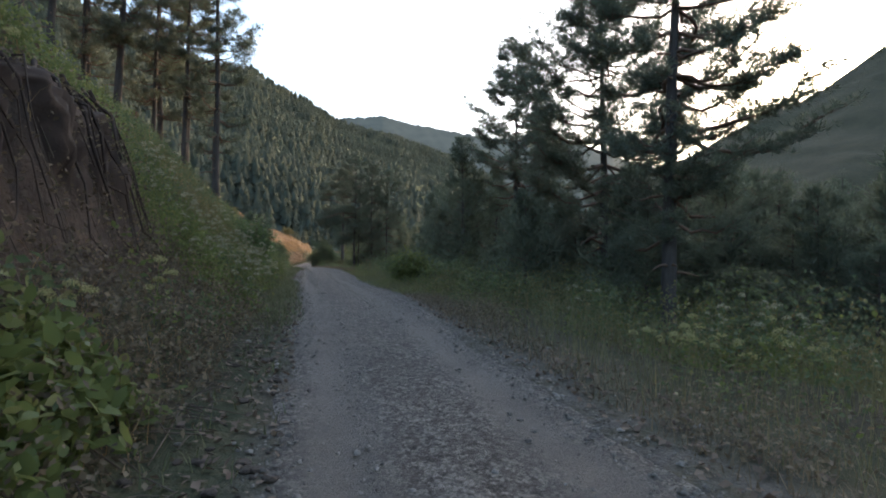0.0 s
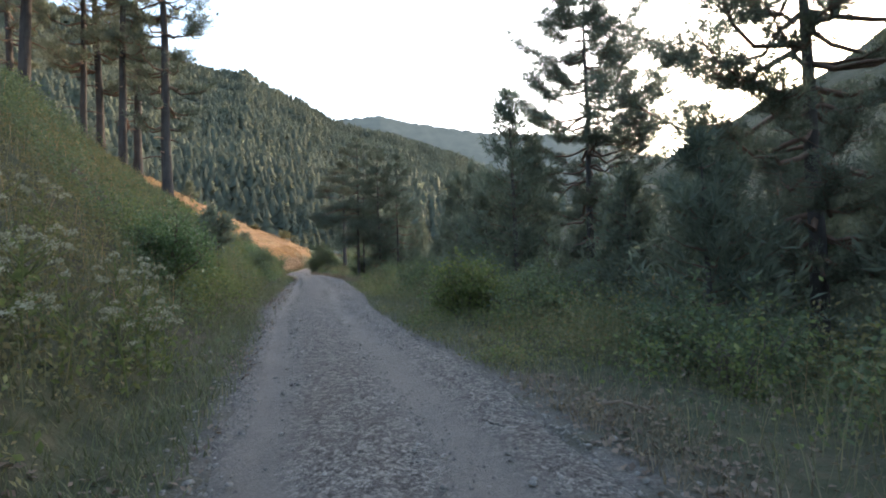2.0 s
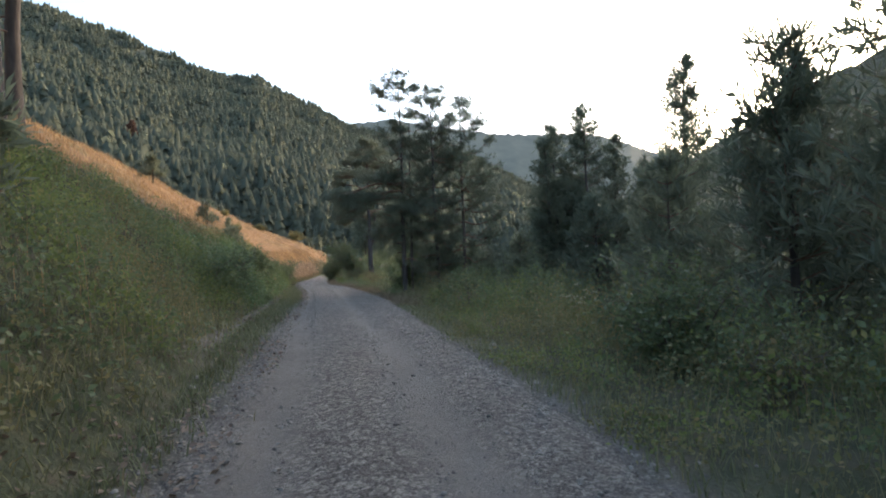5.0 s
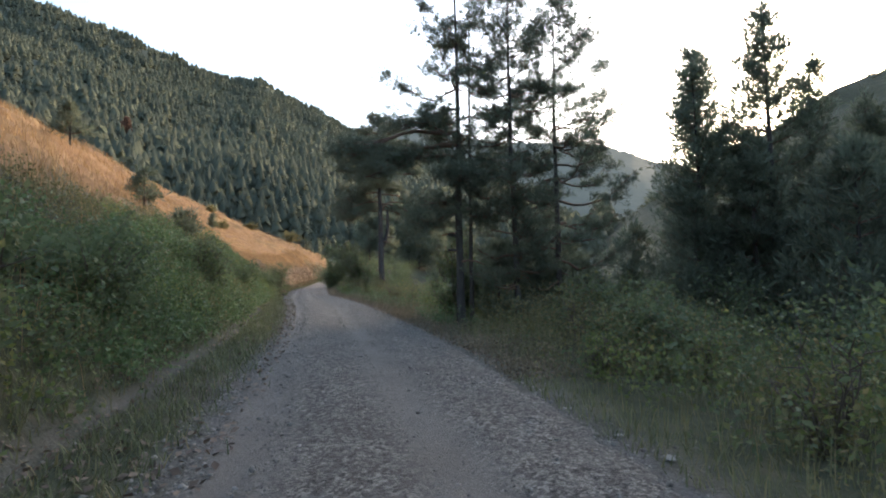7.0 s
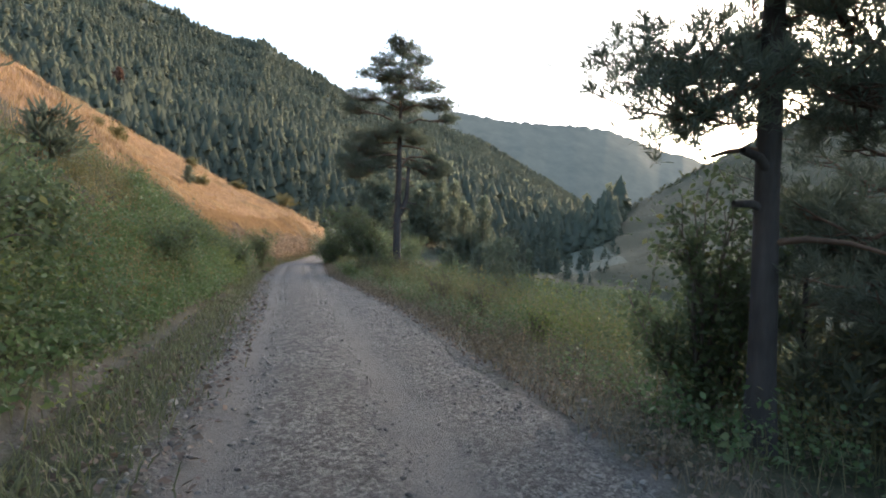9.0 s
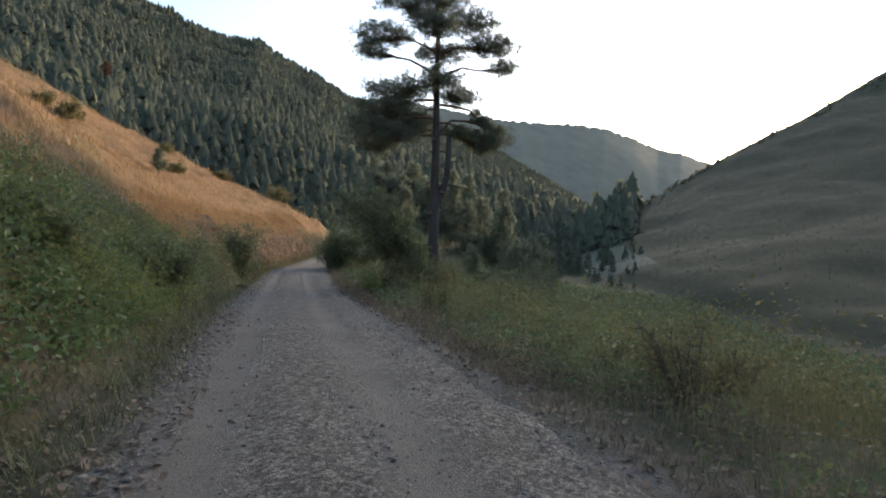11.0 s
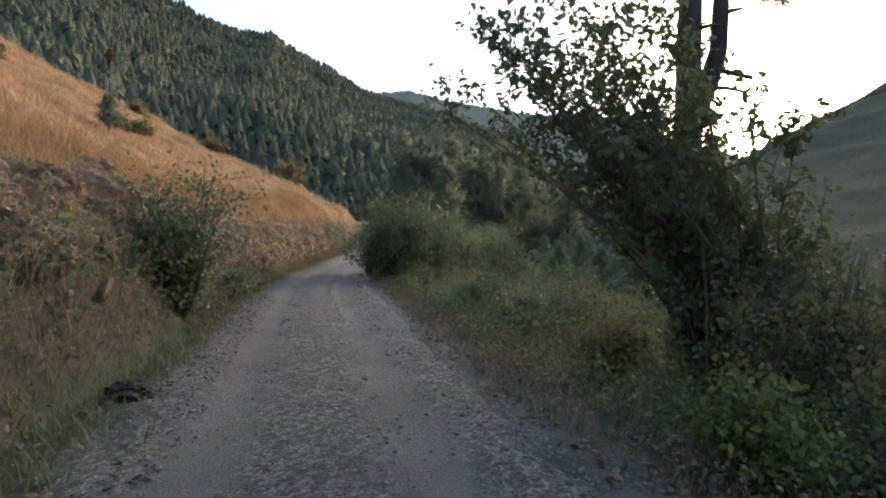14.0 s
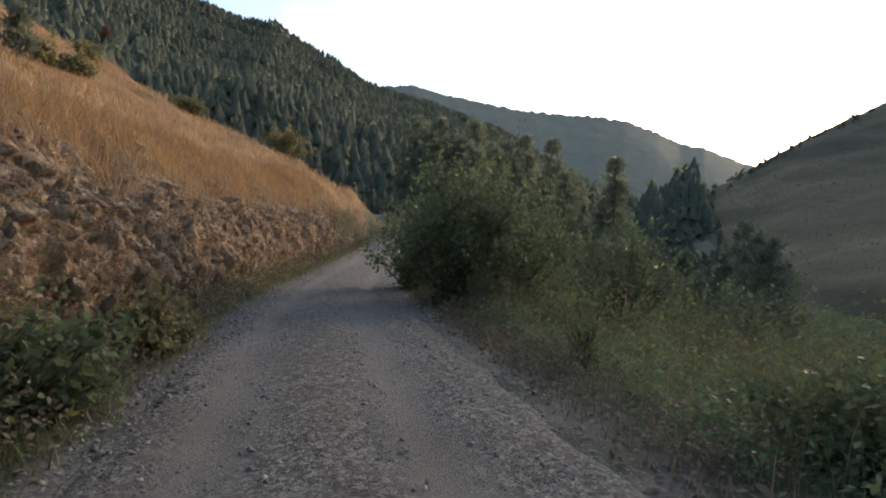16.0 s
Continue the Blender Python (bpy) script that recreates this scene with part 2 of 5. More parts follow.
# ---- mesh helpers ----
def mesh_object(name, verts, faces, mat, parent=None, smooth=False):
    """One mesh from arrays; faces all have the same number of corners."""
    verts, faces = np.asarray(verts, np.float32), np.asarray(faces, np.int32)
    me = bpy.data.meshes.new(name)
    me.vertices.add(len(verts))
    me.vertices.foreach_set("co", verts.ravel())
    k = faces.shape[1]
    me.loops.add(faces.size)
    me.loops.foreach_set("vertex_index", faces.ravel())
    me.polygons.add(len(faces))
    me.polygons.foreach_set("loop_start", np.arange(0, faces.size, k, dtype=np.int32))
    me.update(calc_edges=True)
    if smooth:
        me.polygons.foreach_set("use_smooth", np.ones(len(faces), bool))
    me.materials.append(mat)
    ob = new(name, me)
    if parent is not None:
        ob.parent = parent
    return ob


def unit(v):
    return v / np.maximum(np.linalg.norm(v, axis=-1, keepdims=True), 1e-9)


def leaves(centres, size, rng, up=0.5, long=1.6, oval=False):
    """Leaves, each its own island, at the centres: diamonds, or rounder ones for plants that stand near."""
    n = len(centres)
    nrm = unit(rng.normal(size=(n, 3)) + np.array((0, 0, up)))
    a = unit(np.cross(nrm, rng.normal(size=(n, 3))))
    b = np.cross(nrm, a)
    s = (size * rng.uniform(0.6, 1.4, n))[:, None]
    if oval:
        l = long / 2
        v = np.stack([centres - a * s * l, centres - a * s * l * 0.3 + b * s * 0.46 + nrm * s * 0.1, centres + a * s * l * 0.5 + b * s * 0.34 + nrm * s * 0.1,
                      centres + a * s * l * 1.05, centres + a * s * l * 0.5 - b * s * 0.34 + nrm * s * 0.1, centres - a * s * l * 0.3 - b * s * 0.46 + nrm * s * 0.1], 1)
        f = np.arange(6 * n).reshape(n, 6)
        return v.reshape(-1, 3), np.concatenate([f[:, [0, 1, 5]], f[:, [1, 2, 4]], f[:, [1, 4, 5]], f[:, [2, 3, 4]]])
    v = np.stack([centres - a * s * long / 2, centres + b * s / 2 + nrm * s * 0.12, centres + a * s * long / 2,
                  centres - b * s / 2 + nrm * s * 0.12], 1)
    f = np.arange(4 * n).reshape(n, 4)
    return v.reshape(-1, 3), np.concatenate([f[:, [0, 1, 2]], f[:, [0, 2, 3]]])


def blades(roots, height, width, rng, lean=0.35):
    """Bent grass blades at the roots."""
    n = len(roots)
    a = rng.uniform(0, 2 * np.pi, n)
    d = np.stack([np.cos(a), np.sin(a), 0 * a], 1)
    side = np.stack([-np.sin(a), np.cos(a), 0 * a], 1)
    h = (np.asarray(height) * rng.uniform(0.6, 1.3, n))[:, None]
    k = rng.uniform(0.2, 1.0, n)[:, None] * lean
    w = np.asarray(width) * rng.uniform(0.7, 1.3, n)[:, None]
    up = np.array((0, 0, 1.0))
    v = np.stack([roots - side * w, roots + side * w, roots + up * h * 0.55 + d * h * k * 0.35 + side * w * 0.7,
                  roots + up * h * 0.55 + d * h * k * 0.35 - side * w * 0.7, roots + up * h + d * h * k], 1)
    f = np.arange(5 * n).reshape(n, 5)
    return v.reshape(-1, 3), np.concatenate([f[:, [0, 1, 2]], f[:, [0, 2, 3]], f[:, [3, 2, 4]]])


def tubes(paths, sides=5):
    """Tapered tubes along polylines: each path is (points, radii)."""
    vs, fs, base = [], [], 0
    ang = np.linspace(0, 2 * np.pi, sides, endpoint=False)
    for pts, rad in paths:
        pts = np.asarray(pts, float)
        d = unit(np.gradient(pts, axis=0))
        ref = np.where(np.abs(d[:, 2:3]) > 0.9, np.array((1.0, 0, 0)), np.array((0, 0, 1.0)))
        a = unit(np.cross(d, ref))
        b = np.cross(d, a)
        ring = pts[:, None] + np.asarray(rad)[:, None, None] * (np.cos(ang)[None, :, None] * a[:, None] + np.sin(ang)[None, :, None] * b[:, None])
        vs.append(ring.reshape(-1, 3))
        i = np.arange(len(pts) - 1)[:, None] * sides + np.arange(sides)[None]
        j = np.arange(len(pts) - 1)[:, None] * sides + (np.arange(sides) + 1)[None] % sides
        fs.append(base + np.stack([i, j, j + sides, i + sides], -1).reshape(-1, 4))
        base += len(pts) * sides
    return np.concatenate(vs), np.concatenate(fs)


def value_noise(x, y, seed=0):
    """Smooth noise from -1 to 1, by hashed lattice values."""
    xi, yi = np.floor(x), np.floor(y)
    fx, fy = x - xi, y - yi
    fx, fy = fx * fx * (3 - 2 * fx), fy * fy * (3 - 2 * fy)

    def h(a, b):
        s = np.sin(a * 127.1 + b * 311.7 + seed * 74.7) * 43758.5453
        return 2 * (s - np.floor(s)) - 1

    return (h(xi, yi) * (1 - fx) + h(xi + 1, yi) * fx) * (1 - fy) + (h(xi, yi + 1) * (1 - fx) + h(xi + 1, yi + 1) * fx) * fy


# ---- the lie of the land ----
ROAD_Y = (-30, 0, 17, 26, 40, 50, 60, 74, 84, 92, 97, 103, 110, 118, 130, 150, 200)
ROAD_X = (1.2, 1.05, 1.1, 1.0, 0.9, 0.95, 0.5, -0.6, -1.05, -1.4, -1.35, -0.5, 0.9, 2.8, 6.5, 14, 34)
ROAD_ZY = (-30, 0, 5, 10, 20, 45, 52, 67, 75, 84, 97, 103, 110, 118, 130, 150, 200)
ROAD_Z = (-0.6, -0.36, -0.15, -0.01, 0.09, 0.17, 0.15, 0.07, -0.07, -0.16, -0.2, -0.1, 0.3, 0.95, 1.8, 3.0, 5.0)
HALF = 1.45      # from the middle of the track to the foot of its shoulders


def smooth_step(a, b, v):
    k = np.clip((v - a) / (b - a), 0, 1)
    return k * k * (3 - 2 * k)


YS = np.linspace(-30, 200, 921)
_k = np.ones(25) / 25
XS = np.convolve(np.pad(np.interp(YS, ROAD_Y, ROAD_X), 12, "edge"), _k, "valid")
ZS = np.convolve(np.pad(np.interp(YS, ROAD_ZY, ROAD_Z), 12, "edge"), _k, "valid")


def road_x(y):
    return np.interp(y, YS, XS)


def road_z(y):
    return np.interp(y, YS, ZS)


def edge_left(y):
    return np.interp(y, (0, 12, 22, 26, 33, 48, 75, 90, 110), (1.25, 1.18, 1.4, 1.7, 1.6, 1.47, 1.6, 1.48, 1.45))


def edge_right(y):
    return np.interp(y, (0, 10, 16, 22, 26, 31, 46, 52, 74, 80, 91, 110), (1.12, 1.15, 1.4, 1.15, 1.15, 1.5, 1.62, 1.45, 1.52, 1.35, 1.75, 1.4))


def ruts_x(y):
    """Where the middle between the wheel ruts lies, from the middle of the track."""
    return np.interp(y, (0, 9, 20, 27, 36, 48, 55, 75, 90, 110), (-0.15, -0.05, -0.3, -0.4, -0.25, -0.48, -0.45, -0.2, -0.1, 0.0))


def bank_foot(y):
    """How far left of the middle of the track the bank begins; a footpath runs along it for a stretch."""
    return HALF + 0.7 + 0.5 * smooth_step(32, 40, y) * (1 - smooth_step(59, 66, y))


# skylines as azimuth and elevation in degrees, seen from the middle of the drive
RIDGE_AZ = (-60, -35, -24, -20.7, -17.3, -12, -9, -6.2, -4.2, -0.4, 2.4, 9, 16, 23, 28.5, 33, 40)
RIDGE_EL = (24, 23.5, 22, 21.4, 20.6, 18.9, 18.4, 18.6, 17.5, 16.0, 14.3, 12.8, 10.6, 6.6, 3.2, 0.6, -1)
HILL_AZ = (18, 24, 28, 31.9, 37.6, 43.6, 50, 54.5, 58.4, 62, 70, 100)
HILL_EL = (-3, -0.7, 2.5, 5.3, 8.7, 11.8, 14.8, 16.5, 19.2, 21.2, 23, 23)


def land(x, y):
    """The height of the ground."""
    x, y = np.asarray(x, float), np.asarray(y, float)
    yc = np.clip(y, -30, 200)
    xc, zc = road_x(yc), road_z(yc)
    s = x - xc
    # left of the road: shoulder, cut bank, slope
    d = np.maximum(-s - bank_foot(y), 0)
    early = np.interp(d, (0, 0.65, 4.5, 7.4, 12, 20, 32, 38, 44, 70, 200), (0, 0.6, 4.6, 7.1, 9.6, 13.5, 19.3, 20.8, 22.6, 33, 90))
    late = np.interp(d, (0, 0.5, 1.6, 5.35, 10, 19, 30, 34, 38, 44, 70, 200), (0, 1.5, 2.9, 4.75, 6.5, 11, 16.8, 19.2, 20.8, 22.6, 33, 90))
    w = smooth_step(70, 100, y)
    left = early * (1 - w) + late * w
    cut = smooth_step(2, 4.5, y) * (1 - smooth_step(7.6, 9.8, y))
    left = left + cut * np.interp(d + 0.12 * value_noise(y * 2.1, d * 1.5, 17) + 0.06 * value_noise(y * 5.3, d * 4, 18), (0, 1.1, 1.45, 2.2, 6), (0, 0.1, 1.25, 1.1, 0))
    left = left - 0.75 * smooth_step(2.5, 6.5, d) * (1 - smooth_step(15, 24, d)) * smooth_step(26, 38, y) * (1 - smooth_step(58, 71, y))
    spur = 1 - smooth_step(118.5, 131, y - np.clip(-x - 40, 0, 200) * 0.3)
    left = left * (0.05 + 0.95 * spur)
    # right of the road: verge, then down to the valley floor
    e = np.maximum(s - HALF - 0.4, 0)
    right = -np.interp(e, (0, 3, 8, 20, 40, 400), (0, 0.35, 1.6, 4.5, 6.5, 8))
    near = zc + left + right
    near = near + (d > 0) * np.minimum(d, 2) * 0.5 * (0.28 * value_noise(x * 0.9, y * 0.9) + 0.12 * value_noise(x * 2.7, y * 2.7, 3))
    near = near + np.minimum(e, 3) / 3 * (0.2 * value_noise(x * 0.5, y * 0.5, 5) + 0.1 * value_noise(x * 1.7, y * 1.7, 6))
    # mountains
    dx, dy = x, y - 60.0
    r = np.hypot(dx, dy)
    az = np.degrees(np.arctan2(dx, dy))
    rough = 1 + 0.05 * value_noise(x / 90, y / 90, 8) + 0.03 * value_noise(x / 30, y / 30, 9)
    rim = 940 / np.maximum(np.cos(np.radians(az)), 0.35)
    k = np.clip((r - 110) / (rim - 110), 0, 1)
    ridge = r * np.tan(np.radians(np.interp(az, RIDGE_AZ, RIDGE_EL))) * k ** 0.32
    ridge = np.where(r > rim, ridge - (r - rim) * 0.45, ridge) * np.where(r > rim * 0.93, 1, rough)
    ridge = np.where((dy > 0) & (r > 110), ridge - 12 * (1 - k) ** 6, -50)
    rim2 = 200 / np.maximum(np.cos(np.radians(az)), 0.3)
    k2 = np.clip((r - 45) / (rim2 - 45), 0, 1)
    hill = r * np.tan(np.radians(np.interp(az, HILL_AZ, HILL_EL))) * k2 ** 0.75
    hill = np.where(r > rim2, hill - (r - rim2) * 0.3, hill)
    hill = hill + 1.6 * value_noise(x / 22, y / 22, 14) + 0.7 * value_noise(x / 7, y / 7, 15)
    hill = np.where((az > 12) & (r > 45), hill, -50) - 8 * (1 - k2) - 26 * (1 - smooth_step(16, 56, x))
    far = np.maximum(ridge, hill)
    z = np.where(r > 45, np.maximum(near, np.where(far > -40, far, near)), near)
    return np.where(y > 1100, np.minimum(z, 60), z)


def weed_line(y):
    """How far up the slope, from the foot of the bank, the green weeds reach."""
    return np.interp(y, (0, 34, 40, 47, 63, 71, 76, 82, 88, 95, 110, 118), (12, 6, 4.6, 3.0, 3.6, 3.0, 1.9, 1.2, 0.7, 0.5, 0.4, 0.3))


def spaced(stops):
    """Coordinates whose spacing is given stretch by stretch."""
    out = [stops[0][0]]
    for (a, step), (b, _) in zip(stops, stops[1:]):
        n = max(1, round((b - a) / step))
        out += list(a + (b - a) * (np.arange(n) + 1) / n)
    return np.array(out)


def grid_faces(nx, ny):
    i = np.arange(ny - 1)[:, None] * nx + np.arange(nx - 1)[None]
    return np.stack([i, i + 1, i + nx + 1, i + nx], -1).reshape(-1, 4)


gx = spaced([(-1500, 100), (-500, 30), (-200, 10), (-60, 2), (-20, 0.6), (-9, 0.3), (-4.5, 0.14), (2.5, 0.3), (9, 0.6), (24, 2), (60, 3.5), (300, 20), (600, 60), (2000, 0)])
gy = spaced([(-300, 50), (-40, 4), (-6, 0.4), (125, 1.5), (160, 6), (400, 15), (1050, 60), (2600, 0)])
X, Y = np.meshgrid(gx, gy)
Z = land(X, Y)
# the ground sinks a little under the road's own bed
SR = X - road_x(np.clip(Y, -30, 200))
under = np.clip((np.where(SR < 0, edge_left(Y), edge_right(Y)) - np.abs(SR)) / 0.2, 0, 1)
Z = np.where((Y < 122) & (Y > -25), Z - 0.09 * under, Z)
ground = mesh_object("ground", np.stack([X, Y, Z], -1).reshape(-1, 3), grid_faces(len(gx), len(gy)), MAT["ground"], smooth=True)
# what covers it: slipped earth at the first cut and soil among rock at the second, golden grass up the slope, grit beside the track
SB = -SR - bank_foot(Y)
bare = smooth_step(0.5, 1.1, SB) * (1 - smooth_step(2.0, 2.8, SB)) * smooth_step(1.5, 4, Y) * (1 - smooth_step(10.5, 13, Y))
bare = bare + 0.9 * smooth_step(0.0, 0.3, SB) * (1 - smooth_step(1.0, 1.9, SB + 0.5 * value_noise(X * 0.8, Y * 0.8, 51))) * smooth_step(76, 82, Y) * (1 - smooth_step(106, 116, Y))
gold = smooth_step(0, 1.2, SB - weed_line(Y) + 0.7 * value_noise(X * 0.5, Y * 0.5, 52)) * smooth_step(28, 34, Y) * (Y < 150)
beyond = np.where(SR > 0, SR - edge_right(Y), -SR - edge_left(Y)) + 0.12 * value_noise(X * 1.3, Y * 1.3, 55)
verge = smooth_step(-0.3, -0.2, beyond) * (1 - smooth_step(0.0, np.where(SR > 0, np.interp(Y, (0, 14, 20, 45, 60), (1.1, 1.1, 0.4, 0.5, 1.1)), 0.3), beyond)) * (Y < 120)
path = np.exp(-((SR + 2.57 + 0.12 * value_noise(Y * 0.4, Y * 0, 53)) / 0.13) ** 2) * smooth_step(33, 38, Y) * (1 - smooth_step(58, 64, Y))
verge = np.maximum(verge, 0.9 * path)
face = smooth_step(1.2, 1.4, SB + 0.12 * value_noise(Y * 1.7, SB, 54)) * (1 - smooth_step(1.7, 2.1, SB)) * smooth_step(2, 4.5, Y) * (1 - smooth_step(8, 9.5, Y))
for name, values in (("face", face), ("bare", bare), ("gold", gold), ("verge", verge)):
    ground.data.attributes.new(name, "FLOAT", "POINT").data.foreach_set("value", values.ravel().astype(np.float32))
tagged(ground, "steep grassy hillside and valley floor with dry golden grass", "ground", kind="structure")

# the far ridge across the valley
FAR_AZ = np.array((-30, -10, 0, 3, 7.3, 10, 14.2, 18, 22.7, 25, 28, 31, 33, 35, 38.3, 45, 60, 80))
FAR_EL = np.array((12, 13, 13.8, 14.4, 14.8, 14.2, 13.5, 12.9, 12.5, 12.4, 11.9, 10.8, 9.8, 9.4, 8.0, 6, 4, 3))
fa = np.radians(np.linspace(-30, 80, 600))
el = np.interp(np.degrees(fa), FAR_AZ, FAR_EL)
rr = 1640 / np.maximum(np.cos(fa), 0.45)
rows_v = []
for k in np.linspace(0, 1, 24):
    r = rr * (0.68 + 0.32 * k)
    h = rr * np.tan(np.radians(el)) * k ** 0.8 + 12 * k * (1 - k) * (value_noise(np.degrees(fa) * 0.35, fa * 0 + k * 3, 2) + 0.4 * value_noise(np.degrees(fa) * 1.3, fa * 0 + k * 9, 3))
    h = h + (4.0 * (value_noise(np.degrees(fa) * 9, fa * 0 + 1, 4)) if k == 1 else 0)
    rows_v.append(np.stack([r * np.sin(fa), 60 + r * np.cos(fa), h], -1))
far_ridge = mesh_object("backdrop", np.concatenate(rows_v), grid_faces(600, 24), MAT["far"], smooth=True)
tagged(far_ridge, "hazy blue wooded ridge across the valley", "mountain", kind="structure")

# ---- the road ----
ry = spaced([(-25, 0.3), (122, 0)])
ra = np.linspace(-1, 1, 23)
A, B = np.meshgrid(ra, ry)
edge = np.where(A < 0, edge_left(B), edge_right(B)) + 0.05 + 0.11 * value_noise(B * 0.45, np.sign(A) * 3 + 0 * B, 11) + 0.09 * value_noise(B * 2.6, np.sign(A) * 5, 12)
S = A * edge
rut = -0.035 * np.exp(-((np.abs(S - ruts_x(B)) - 0.75) / 0.22) ** 2) + 0.02 * np.exp(-((S - ruts_x(B)) / 0.3) ** 2)
RZ = road_z(B) + rut + 0.012 * value_noise(S * 4 + 9, B * 4, 13) + 0.02 - 0.05 * np.clip(np.abs(A) - 0.9, 0, 1) / 0.1
road = mesh_object("road", np.stack([road_x(B) + S, B, RZ], -1).reshape(-1, 3), grid_faces(23, len(ry)), MAT["road"], smooth=True)
tagged(road, "single-lane grey gravel track with two dusty wheel ruts", "road", kind="structure")
att = road.data.attributes.new("across", "FLOAT", "POINT")
att.data.foreach_set("value", (S - ruts_x(B)).ravel().astype(np.float32))


# ---- trees ----
def tuft_cloud(points, dirs, size, rng, count=10, spread=0.8, width=0.1):
    """Bunches of needles: thin triangles that fan out from each point."""
    n = len(points)
    p = np.repeat(points, count, 0)
    d = unit(np.repeat(dirs, count, 0) + rng.normal(size=(n * count, 3)) * spread)
    s = (np.repeat(np.broadcast_to(size, n), count) * rng.uniform(0.6, 1.25, n * count))[:, None]
    side = unit(np.cross(d, rng.normal(size=d.shape))) * s * width
    v = np.stack([p - side * 0.5, p + d * s * 0.6 + side, p + d * s], 1)
    return v.reshape(-1, 3), np.arange(3 * n * count).reshape(-1, 3)


def twig_pads(pts, rng, density, reachy, paths, tp, td, lo=0.3):
    """Side twigs along a limb, each ending in flat pads of needle tufts."""
    t = np.linspace(0, 1, len(pts))
    L = float(np.linalg.norm(pts[-1] - pts[0]))
    way = math.atan2(*(pts[-1] - pts[-2])[1::-1])
    for tw in range(int(max(4, L * 6.0 * density))):
        g = rng.uniform(lo, 1.0) ** 0.75
        b = np.array([np.interp(g, t, pts[:, i]) for i in range(3)])
        ang = way + rng.choice([-1, 1]) * rng.uniform(0.2, 1.3)
        l2 = rng.uniform(0.15, 0.4) * reachy + 0.1
        tip = b + l2 * np.array([math.cos(ang), math.sin(ang), rng.uniform(0.0, 0.5)])
        paths.append((np.stack([b, (b + tip) / 2 - (0, 0, 0.03), tip]), np.array([0.012, 0.008, 0.004])))
        n = 8
        tp.append(b + (tip - b) * rng.uniform(0.1, 1.15, n)[:, None] + rng.normal(size=(n, 3)) * (0.11, 0.11, 0.06))
        td.append(np.tile((math.cos(ang) * 0.7, math.sin(ang) * 0.7, 0.8), (n, 1)))


